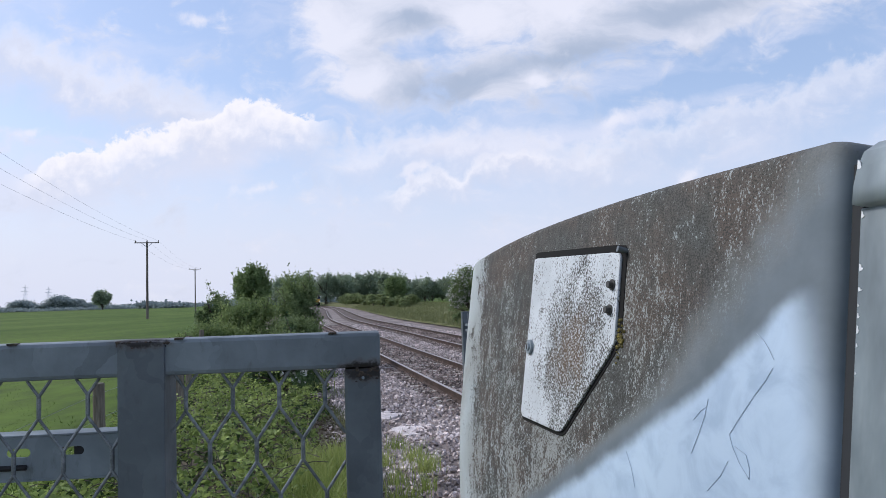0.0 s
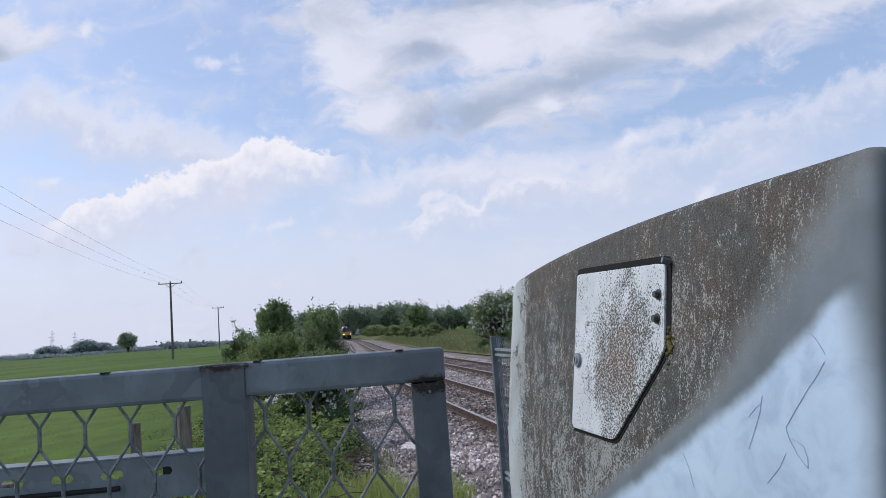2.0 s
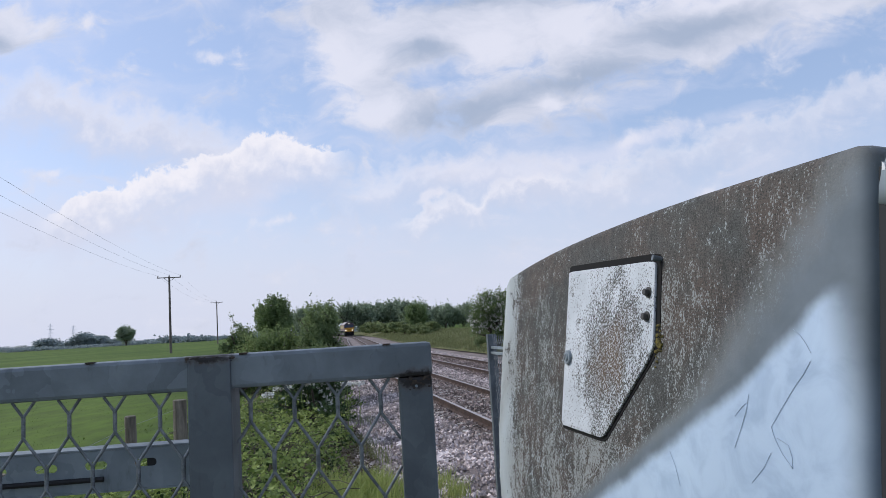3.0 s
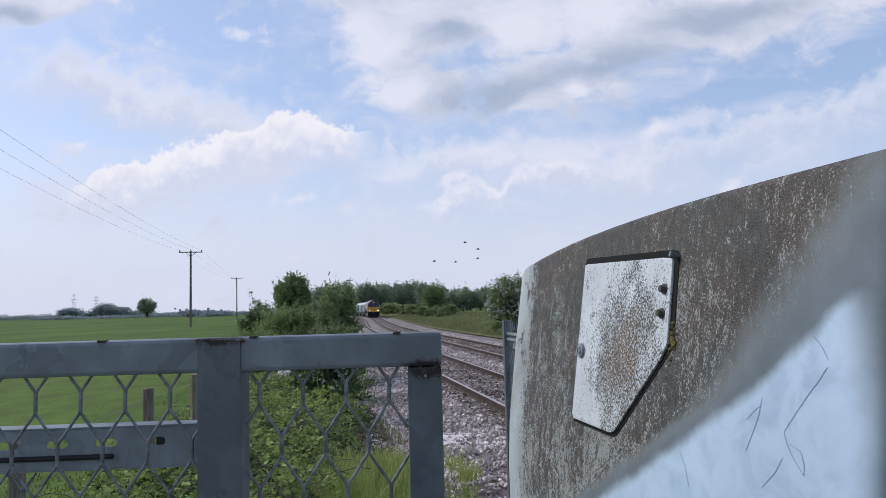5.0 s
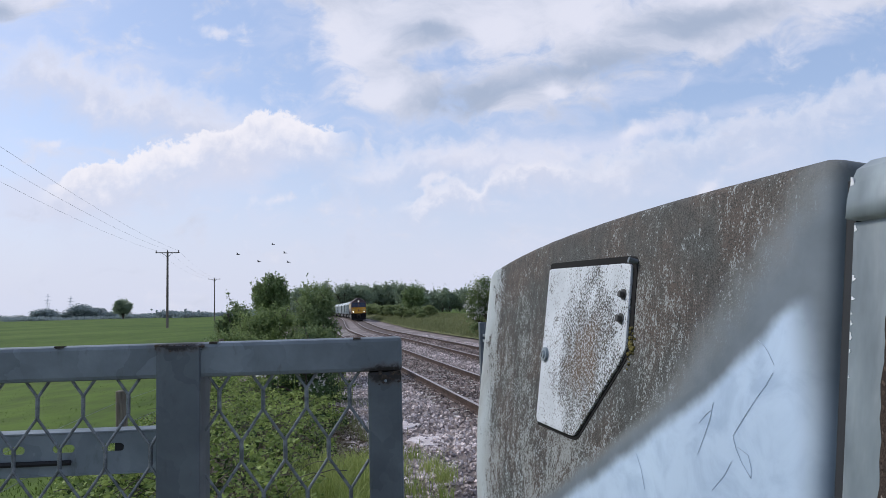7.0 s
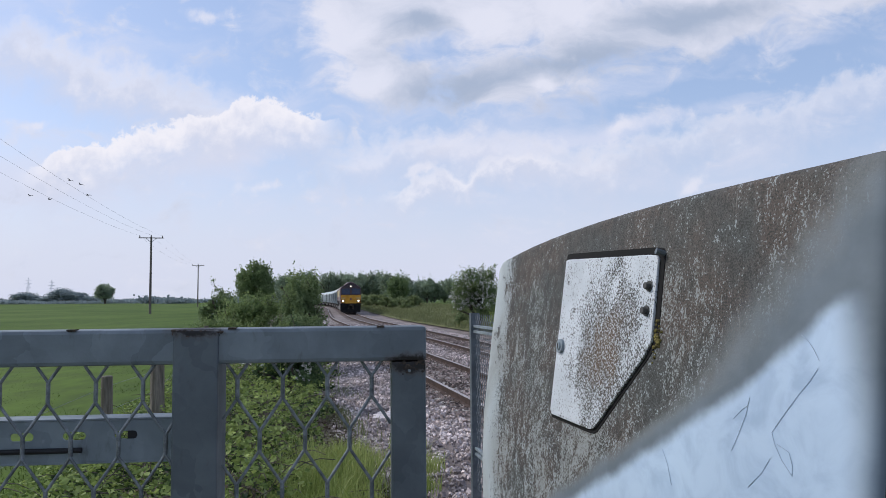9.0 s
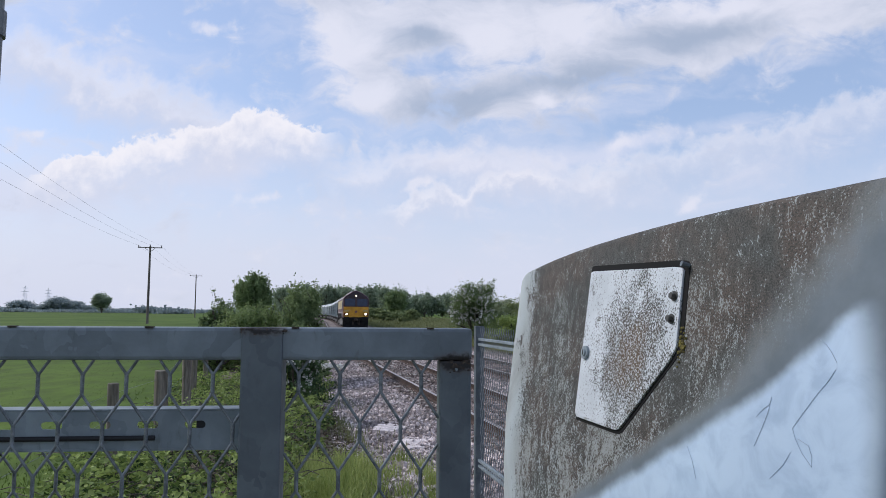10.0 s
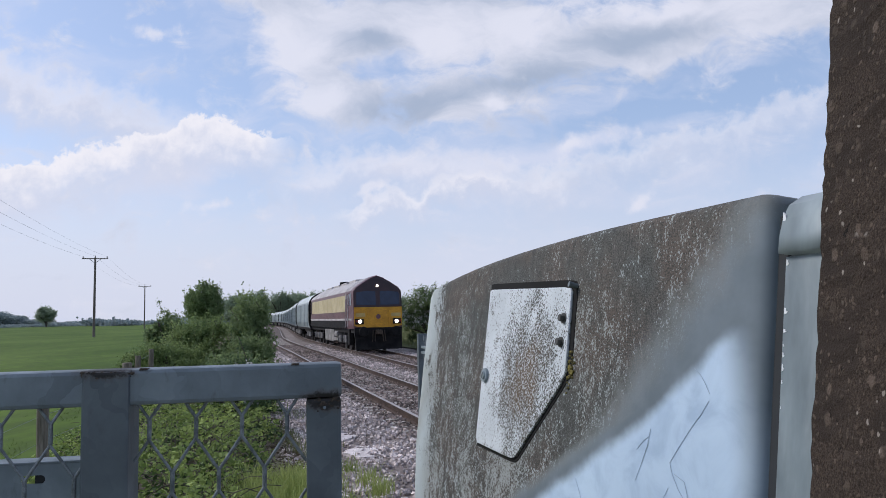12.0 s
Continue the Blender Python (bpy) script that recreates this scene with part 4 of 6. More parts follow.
def wire_mesh(x0, x1, z0, z1, px, pz, r=0.0024, y=0.0, wave=0.003):
    """Stretched six-sided wire mesh: upright links joined by slanting ones, each wire a bent rod of its own. (px, pz): the top of one upright link."""
    paths, upright = [], []
    rows_lo, rows_hi = math.floor((z0 - pz) / UP_ROW) - 1, math.ceil((z1 - pz) / UP_ROW) + 1
    cols_lo, cols_hi = math.floor((x0 - px) / PITCH) - 1, math.ceil((x1 - px) / PITCH) + 1

    def cut(p, q):
        p, q = np.array(p, float), np.array(q, float)
        lo, hi = 0.0, 1.0
        for k, a, b in ((0, x0, x1), (2, z0, z1)):
            d = q[k] - p[k]
            if abs(d) < 1e-9:
                if not a <= p[k] <= b:
                    return None
                continue
            u, v = sorted(((a - p[k]) / d, (b - p[k]) / d))
            lo, hi = max(lo, u), min(hi, v)
        return None if hi - lo < 1e-3 else (p + (q - p) * lo, p + (q - p) * hi)
    for i in range(rows_lo, rows_hi + 1):
        shift = 0.5 * (i % 2)
        for j in range(cols_lo, cols_hi + 1):
            x, z = px + (j + shift) * PITCH, pz + i * UP_ROW
            for a, b in (((x, y, z), (x, y, z - LINK)), ((x, y, z), (x - PITCH / 2, y - wave, z + UP_ROW - LINK)), ((x, y, z), (x + PITCH / 2, y + wave, z + UP_ROW - LINK))):
                c = cut(a, b)
                if c is not None:
                    p, q = c
                    t = np.linspace(0, 1, 4)[:, None]
                    (upright if abs(p[0] - q[0]) < 1e-6 else paths).append(p + (q - p) * t)
    (V, F), (V2, F2) = tubes(paths, r * 0.9, 6), tubes(upright, r * 1.25, 6)
    return np.concatenate([V, V2]), np.concatenate([F, F2 + len(V)])


def slotted_plate(x0, x1, z0, z1, y, thick, first, period, n):
    """A steel plate with long round-ended slots cut through it."""
    bm = bmesh.new()
    zc, half, r = (z0 + z1) / 2 + 0.008, 0.0105, 0.0062
    cells = [first + period * k for k in range(n)]
    edges = [x0] + [(a + b) / 2 for a, b in zip(cells, cells[1:])] + [x1]
    for c, a, b in zip(cells, edges, edges[1:]):
        outer = [bm.verts.new((x, y, z)) for x, z in ((a, z0), (b, z0), (b, z1), (a, z1))]
        inner = []
        for k in range(16):
            t = 2 * math.pi * k / 16
            inner.append(bm.verts.new((c + r * math.cos(t) + math.copysign(half, math.cos(t) + 1e-6), y, zc + r * math.sin(t))))
        es = [bm.edges.new((outer[k], outer[(k + 1) % 4])) for k in range(4)] + [bm.edges.new((inner[k], inner[(k + 1) % 16])) for k in range(16)]
        bmesh.ops.triangle_fill(bm, edges=es, use_beauty=True)
    bmesh.ops.remove_doubles(bm, verts=bm.verts, dist=1e-5)
    r2 = bmesh.ops.extrude_face_region(bm, geom=list(bm.faces))
    bmesh.ops.translate(bm, vec=(0, thick, 0), verts=[v for v in r2["geom"] if isinstance(v, bmesh.types.BMVert)])
    bmesh.ops.recalc_face_normals(bm, faces=bm.faces)
    return bm


def notch(x, w, d):
    """A shallow ragged bite in the rail's top edge, drawn as dark pieces lying on it."""
    bm = bmesh.new()
    rng = random.Random(int(x * 1000))
    for k in range(9):
        a = x + w * (k / 8 - 0.5)
        add_box(bm, (a, -0.0012, GATE_TOP - d * rng.uniform(0.4, 1.0)), (a + w / 7, 0.012, GATE_TOP + 0.0012))
    return bm


def make_gate():
    top = thing("mesh_gate", "dull galvanised steel gate with stretched wire mesh", "gate", at=GATE)
    part("top_rail", box_bm((-1.75, 0.0, GATE_TOP - 0.052), (0.0, 0.05, GATE_TOP), 0.006), GALV_GATE, top, "square galvanised top rail")
    part("middle_post", box_bm((-0.371, -0.006, 0.16), (-0.306, 0.062, GATE_TOP - 0.002), 0.004), GALV_POST, top)
    part("end_post", box_bm((-0.0535, 0.002, 0.16), (-0.001, 0.050, GATE_TOP - 0.0525), 0.005), GALV_POST, top, "dark end post with burnt weld")
    part("bottom_rail", box_bm((-1.75, 0.0, 0.17), (0.0, 0.05, 0.22), 0.006), GALV, top)
    for x, w, d in ((-0.515, 0.011, 0.0022), (-0.288, 0.010, 0.0022), (-0.070, 0.010, 0.002), (-0.72, 0.010, 0.002)):
        part("rail_notch", notch(x, w, d), RUST, top)
    # the burnt welds: lumpy beads
    rng = random.Random(2)
    b = bmesh.new()
    for k in range(26):
        a = rng.random()
        bmesh.ops.create_icosphere(b, subdivisions=1, radius=rng.uniform(0.0012, 0.0030), matrix=Matrix.Translation((-0.0515 + 0.048 * a, 0.0022, GATE_TOP - 0.057 + rng.gauss(0, 0.0042) + 0.003 * math.sin(a * 9))) @ Matrix.Diagonal((1.3, 0.45, 1, 1)))
    weld = part("weld", b, RUST, top, "black burnt weld under the rail's end")
    part("drain_hole", rod_bm((-0.026, -0.0008, GATE_TOP - 0.0665), (-0.026, 0.004, GATE_TOP - 0.0665), 0.0022, None, 10), GALV, weld)
    b = bmesh.new()
    for k in range(44):
        bmesh.ops.create_icosphere(b, subdivisions=1, radius=rng.uniform(0.0012, 0.0032), matrix=Matrix.Translation((-0.372 + 0.070 * rng.random(), -0.0055 + rng.uniform(-0.001, 0.01), GATE_TOP - 0.002 - abs(rng.gauss(0, 0.0045)))) @ Matrix.Diagonal((1.4, 0.4, 0.8, 1)))
    part("weld", b, RUST, top, "dark weld along the post's top")
    V, F = wire_mesh(-0.302, -0.054, 0.225, GATE_TOP - 0.052, MESH_R[0], MESH_R[1], 0.0026, 0.014)
    raw("wire_mesh", V, F, WIRE, top)
    V, F = wire_mesh(-1.75, -0.372, 0.225, GATE_TOP - 0.052, MESH_L[0], MESH_L[1], 0.0026, 0.010)
    raw("wire_mesh", V, F, WIRE, top)
    # slotted channel behind the mesh, with a black cable along it
    z0, z1 = BEAM
    ch = part("slotted_channel", slotted_plate(-1.70, -0.374, z0, z1, 0.034, 0.003, -0.446 - 0.0735 * 16, 0.0735, 17), GALV, top, "galvanised channel punched with long slots")
    part("upper_lip", box_bm((-1.70, 0.034, z1 + 0.0003), (-0.374, 0.074, z1 + 0.0035), 0.001), GALV, ch)
    part("lower_lip", box_bm((-1.70, 0.034, z0 - 0.0035), (-0.374, 0.074, z0 - 0.0003), 0.001), GALV, ch)
    part("end_stop", box_bm((-0.3735, 0.028, z0 + 0.004), (-0.3695, 0.060, z1 - 0.006), 0.003), BLACK, ch, "black rubber stop")
    zc = (z0 + z1) / 2 + 0.008
    # black block added behind one slot to darken its right half
    part("slot_block", box_bm((-0.4445, 0.0372, zc - 0.007), (-0.4270, 0.0450, zc + 0.007), 0.001), BLACK, ch, "black block behind a slot")
    part("cable", rod_bm((-1.70, 0.030, z0 + 0.016), (-0.507, 0.030, z0 + 0.0175), 0.0040, None, 8), BLACK, ch, "black cable")
    return top


MESH_R, MESH_L, BEAM = (-0.2150, GATE_TOP - 0.0750), (-0.4155, GATE_TOP - 0.0752), (1.528, 1.587)
make_gate()


def make_second_leaf():
    top = thing("folded_mesh_panel", "second galvanised mesh panel folded behind the gate", "gate", at=GATE @ pose(-0.68, 0.15, 0, 0, 0, 4))
    V, F = wire_mesh(-1.2, 0.0, 0.15, 1.505, -0.02, 1.47, 0.0026)
    raw("wire_mesh", V, F, WIRE, top)
    part("bottom_bar", rod_bm((-1.2, 0, 0.15), (0.002, 0, 0.15), 0.012, None, 8), GALV_DARK, top)


make_second_leaf()


def make_lineside_fence():
    a, way = Vector((0.03, 7.1, 0)), Vector((0.27, -1.0, 0)).normalized()
    m = Matrix.Translation(a) @ Matrix.Rotation(math.atan2(way.y, way.x), 4, "Z")
    top = thing("lineside_fence", "green-grey galvanised mesh fence between steel posts", "fence", at=m)
    top_z = 1.625
    for k in range(4):
        x = k * 1.9
        part("post", box_bm((x - 0.03, -0.045, -0.25), (x + 0.03, 0.04, top_z), 0.004), GALV_DARK, top)
    V, F = wire_mesh(0.03, 5.7, 0.0, top_z - 0.01, 0.05, 1.30, 0.0030)
    raw("wire_mesh", V, F, WIRE, top)
    for z in (top_z - 0.135, top_z - 0.185, 0.36, 0.31):
        part("rail", box_bm((0.03, -0.022, z), (5.7, 0.010, z + 0.024), 0.003), GALV, top)
    return top


make_lineside_fence()


def make_grey_pole():
    top = thing("grey_pole", "grey painted steel pole with a collar", "pole", at=pose(-0.957, 1.34, 0.05))
    paint = mat_two("grey_pole_paint", (0.10, 0.11, 0.115), (0.18, 0.19, 0.195), 8, 0.5)
    part("tube", rod_bm((0, 0, -0.05), (0, 0, 2.9), 0.026, None, 20), paint, top)
    part("collar", rod_bm((0, 0, 2.22), (0, 0, 2.27), 0.031, None, 20), paint, top)


make_grey_pole()

# ---------------------------------------------------------------- fields: posts, wires, poles


def make_field_fence():
    rng = random.Random(4)
    spots = [(-3.75, 7.6, 1.00, 0.060), (-4.02, 9.4, 0.99, 0.092), (-4.55, 11.6, 1.18, 0.075), (-5.6, 14.6, 1.15, 0.06), (-3.1, 4.6, 0.98, 0.055), (-6.6, 18.0, 1.15, 0.06)]
    for x, y, z, r in spots:
        bm = rod_bm((0, 0, -0.1), (rng.uniform(-0.02, 0.02), rng.uniform(-0.02, 0.02), z - 0.1), r, r * 0.93, 12)
        bmesh.ops.bevel(bm, geom=[e for e in bm.edges if e.calc_length() < 0.06], offset=0.008, segments=1, affect="EDGES")
        ob = part("fence_post", bm, WOOD_POST)
        ob.matrix_basis = pose(x, y, 0.1)
        tagged(ob, "grey weathered round wooden post in the long grass", "fence post", "posts of the field fence")
    ends = sorted(spots, key=lambda s: s[1])
    for h in (0.88, 0.62):
        p = np.array([(s[0] - 0.05, s[1], h * s[2]) for s in ends])
        p = np.concatenate([[(-7.8, -3.0, h)], p])
        V, F = tubes([p], 0.0022, 4)
        tagged(raw("fence_wire", V, F, WIRE), "thin plain fence wire strung between posts", "wire")


make_field_fence()


def make_power_pole(x, y, z_top, arm, at_angle):
    top = thing("power_pole", "dark wooden power pole with a cross-arm and insulators", "power pole", "power poles over the meadow", at=pose(x, y, 0, 0, 0, at_angle))
    part("shaft", rod_bm((0, 0, 0), (0, 0, z_top), 0.17, 0.12, 12), POLE_WOOD, top)
    a = part("cross_arm", box_bm((-arm / 2, -0.16, z_top - 0.22), (arm / 2, -0.06, z_top - 0.10), 0.01), POLE_WOOD, top)
    for s in (-1, 1):
        part("brace", rod_bm((s * arm * 0.22, -0.1, z_top - 0.2), (0, -0.1, z_top - 0.75), 0.03, None, 6), GALV_DARK, top)
        part("insulator", rod_bm((s * (arm / 2 - 0.12), -0.11, z_top - 0.11), (s * (arm / 2 - 0.12), -0.11, z_top + 0.16), 0.07, 0.05, 10), INSULATOR, a)
    part("insulator", rod_bm((0, 0, z_top - 0.01), (0, 0, z_top + 0.24), 0.07, 0.05, 10), INSULATOR, top)


POLES = [(-13.6, 0.0, 10.3, 3.05), (-42.76, 95.0, 10.26, 3.05), (-72.9, 190.0, 11.2, 3.05)]
for px_, py_, pz_, pa_ in POLES:
    make_power_pole(px_, py_, pz_, pa_, 17)


def make_power_lines():
    for k in (-1, 0, 1):
        pts = []
        for (x0, y0, z0, a0), (x1, y1, z1, a1) in zip(POLES, POLES[1:]):
            for t in np.linspace(0, 1, 14)[:-1]:
                ox, oy = k * (a0 / 2 - 0.12) * math.cos(radians(17)), k * (a0 / 2 - 0.12) * math.sin(radians(17))
                pts.append((x0 + (x1 - x0) * t + ox, y0 + (y1 - y0) * t + oy, z0 + (z1 - z0) * t + (0.2 if k == 0 else 0.12) - 4 * 1.0 * t * (1 - t)))
        V, F = tubes([pts], 0.0070, 4)
        tagged(raw("power_line", V, F, LINE_METAL), "thin dark overhead power wire between poles", "wire", "power wires")


make_power_lines()


def make_pylon(x, y, h):
    top = thing("pylon", "hazy steel lattice pylon on the horizon", "pylon", at=pose(x, y, 0))
    steel = FAR_STEEL
    for sx in (-1, 1):
        for sy in (-1, 1):
            part("leg", rod_bm((sx * h * 0.08, sy * h * 0.08, 0), (sx * h * 0.012, sy * h * 0.012, h), 0.28, 0.2, 4), steel, top)
    for f in (0.62, 0.76, 0.9):
        w = h * (0.16 if f == 0.76 else 0.12)
        part("arm", box_bm((-w, -0.4, f * h), (w, 0.4, f * h + 0.8)), steel, top)
    for k in range(5):
        a, b = k / 6, (k + 1) / 6
        wa, wb = h * (0.08 - 0.068 * a), h * (0.08 - 0.068 * b)
        br = bmesh.new()
        for s in (-1, 1):
            add_rod(br, (s * wa, -wa, a * h), (-s * wb, -wb, b * h), 0.2, None, 4)
        part("lattice", br, steel, top)


make_pylon(-1250, 2000, 70)
make_pylon(-1183, 2000, 63)

# ---------------------------------------------------------------- plants


def leaf_mesh(P, size, rng, flat=0.0, aspect=0.55, fold=0.25):
    """A small folded leaf at every point of P (n, 3): four corners, two faces."""
    n = len(P)
    d = rng.normal(size=(n, 3))
    d[:, 2] *= 1 - flat
    d /= np.linalg.norm(d, axis=1)[:, None] + 1e-9
    r = rng.normal(size=(n, 3))
    s = np.cross(d, r)
    s /= np.linalg.norm(s, axis=1)[:, None] + 1e-9
    u = np.cross(s, d)
    L = size * rng.uniform(0.6, 1.3, n)[:, None]
    a, c = P - d * L * 0.5, P + d * L * 0.5
    b, e = P + s * L * aspect * 0.5 + u * L * fold * 0.3, P - s * L * aspect * 0.5 + u * L * fold * 0.3
    V = np.stack([a, b, c, e], 1).reshape(-1, 3)
    k = np.arange(n)[:, None] * 4
    F = np.concatenate([np.concatenate([k, k + 1, k + 2], 1), np.concatenate([k, k + 2, k + 3], 1)], 0)
    return V, F


def crown_points(blobs, n, rng, clump=0.22, per=14):
    """Leaf places: small sprays on and in the given (x, y, z, rx, ry, rz) masses, denser towards their skins."""
    w = np.array([b[3] * b[5] for b in blobs])
    pick = rng.choice(len(blobs), n // per, p=w / w.sum())
    B = np.array(blobs)[pick]
    d = rng.normal(size=(len(B), 3))
    d /= np.linalg.norm(d, axis=1)[:, None]
    rad = rng.random(len(B))[:, None] ** 0.45 * rng.uniform(0.75, 1.30, (len(B), 1))
    c = B[:, :3] + d * rad * B[:, 3:6]
    p = np.repeat(c, per, 0)
    # each spray is drawn out along a twig that points up and outwards
    way = d + (0, 0, 0.5)
    along = rng.normal(size=(len(p), 1)) * np.repeat(way, per, 0) * 0.9 + rng.normal(size=p.shape) * 0.55
    return p + along * clump * np.repeat(B[:, 3:6].mean(1), per)[:, None]


def make_plant(name, label, category, at, blobs, n, size, leaf, trunk_r, seed, blossom=0, shoots=0, group="", clump=0.22, trunks=3):
    rng = np.random.default_rng(seed)
    top = thing(name, label, category, group, at=pose(*at))
    bl = np.array(blobs, float)
    paths = []
    for k in range(trunks):
        o = rng.normal(size=2) * trunk_r * 2
        for b in bl[rng.permutation(len(bl))[:5]]:
            t = np.linspace(0, 1, 6)[:, None]
            mid = np.array([o[0] * 2, o[1] * 2, b[2] * 0.5])
            p0, p1 = np.array([o[0], o[1], -0.1]), b[:3] + rng.normal(size=3) * b[3:6] * 0.3
            paths.append((1 - t) ** 2 * p0 + 2 * t * (1 - t) * mid + t**2 * p1)
    V, F = tubes(paths, trunk_r, 6)
    P = crown_points(bl, n, rng, clump)
    P = P[P[:, 2] > 0.02]
    if shoots:
        sp, pts = [], []
        for k in range(shoots):
            b = bl[rng.integers(len(bl))]
            base = b[:3] + np.array([rng.normal() * b[3] * 0.5, rng.normal() * b[4] * 0.5, b[5] * 0.75])
            tip = base + np.array([rng.normal() * 0.16, rng.normal() * 0.16, rng.uniform(0.15, 0.50)])
            t = np.linspace(0, 1, 5)[:, None]
            sp.append(base + (tip - base) * t)
            q = base + (tip - base) * rng.random((44, 1))
            pts.append(q + rng.normal(size=q.shape) * size * 0.7)
        V2, F2 = tubes(sp, 0.008, 6)
        V, F = np.concatenate([V, V2]), np.concatenate([F, F2 + len(V)])
        P = np.concatenate([P] + pts)
    raw("trunk", V, F, BARK, top, True)
    V, F = leaf_mesh(P, size, rng)
    raw("crown", V, F, leaf, top)
    if blossom:
        Q = crown_points(bl, blossom, rng, 0.10, 12)
        Q = Q[Q[:, 2] > 0.3 * bl[:, 2].max()]
        V, F = leaf_mesh(Q, size * 0.8, rng, 0, 0.9)
        raw("blossom", V, F, BLOSSOM, top)
    return top


def mass(rng, cx, cy, h, rx, ry, n, low=0.25):
    """A heap of round masses, large and small, that fill a plant of height h and half widths rx, ry."""
    out = []
    for k in range(n * 2):
        f = rng.uniform(low, 0.90)
        a = rng.uniform(0, 2 * math.pi)
        w = math.sqrt(max(0.08, 1 - (2 * f - 0.9) ** 2)) * (rng.uniform(0.15, 0.70) if k % 2 else rng.uniform(0.55, 0.92))
        r = rng.uniform(0.26, 0.40) if k % 2 else rng.uniform(0.13, 0.24)
        out.append((cx + math.cos(a) * w * rx, cy + math.sin(a) * w * ry, f * h, r * rx, r * ry, r * h * 0.5))
    return out


def round_crown(rng, h, r, n=14, low=0.30):
    """Masses of a round-headed tree: one great dome and n lesser ones bulging from it."""
    mid, half = h * (1 + low) / 2 * 0.97, h * (1 - low) / 2
    out = [(0, 0, mid, r * 0.84, r * 0.84, half * 0.88)]
    for k in range(n):
        a, e = rng.uniform(0, 2 * math.pi), math.asin(rng.uniform(-0.7, 1.0))
        q = rng.uniform(0.20, 0.36)
        out.append((math.cos(a) * math.cos(e) * r * 0.74, math.sin(a) * math.cos(e) * r * 0.74, mid + math.sin(e) * half * 0.74, q * r, q * r, q * half))
    return out


def make_near_bushes():
    rg = np.random.default_rng(21)
    for nm, x, y, h, rx, ry, n, leaf, sh in (("elder_bush", -8.40, 24.0, 1.98, 0.80, 0.9, 15000, LEAF_HAW, 8), ("elder_bush", -6.8, 22.6, 1.78, 1.35, 1.2, 22000, LEAF_BUSH, 12), ("elder_bush", -5.30, 22.0, 2.55, 0.95, 1.1, 25000, LEAF_HAW, 16),
                                              ("elder_bush", -7.3, 21.2, 1.15, 1.6, 1.0, 14000, LEAF_BUSH, 3), ("elder_bush", -5.05, 20.4, 1.50, 0.95, 1.1, 15000, LEAF_HAW, 3), ("elder_bush", -4.25, 16.8, 1.0, 0.95, 1.1, 12000, LEAF_HAW, 0)):
        make_plant(nm, "leafy dark green hedge bush with upright shoots by the line", "bush", (x, y, 0), mass(rg, 0, 0, h, rx, ry, 16, 0.12), n, 0.075, leaf, 0.03, int(1000 + x * 7), 0, sh, "bushes beside the railway")
    make_plant("elder_bush", "dark shrub with white flower heads above the brambles", "bush", (-3.45, 13.8, 0), mass(rg, 0, 0, 0.95, 0.85, 0.8, 12, 0.12), 9000, 0.065, LEAF_SHADE, 0.02, 76, 2000, 2, "bushes beside the railway")
    make_plant("hawthorn", "hawthorn bush with fading white blossom beyond the tracks", "bush", (0.2, 44.0, 0.2), mass(rg, 0, 0, 3.35, 1.75, 1.7, 20, 0.10), 30000, 0.10, LEAF_HAW, 0.05, 77, 13000, 9)
    make_plant("hawthorn", "green bush beyond the tracks behind the fence", "bush", (3.4, 46.0, 0.3), mass(rg, 0, 0, 2.3, 2.4, 1.7, 16, 0.10), 24000, 0.10, LEAF_SCRUB, 0.05, 78, 0, 4)
    make_plant("hawthorn", "low green bush beyond the tracks behind the fence", "bush", (2.2, 40.0, 0.2), mass(rg, 0, 0, 1.3, 1.8, 1.2, 12, 0.10), 14000, 0.09, LEAF_BRAMBLE, 0.04, 79, 0, 0)


make_near_bushes()


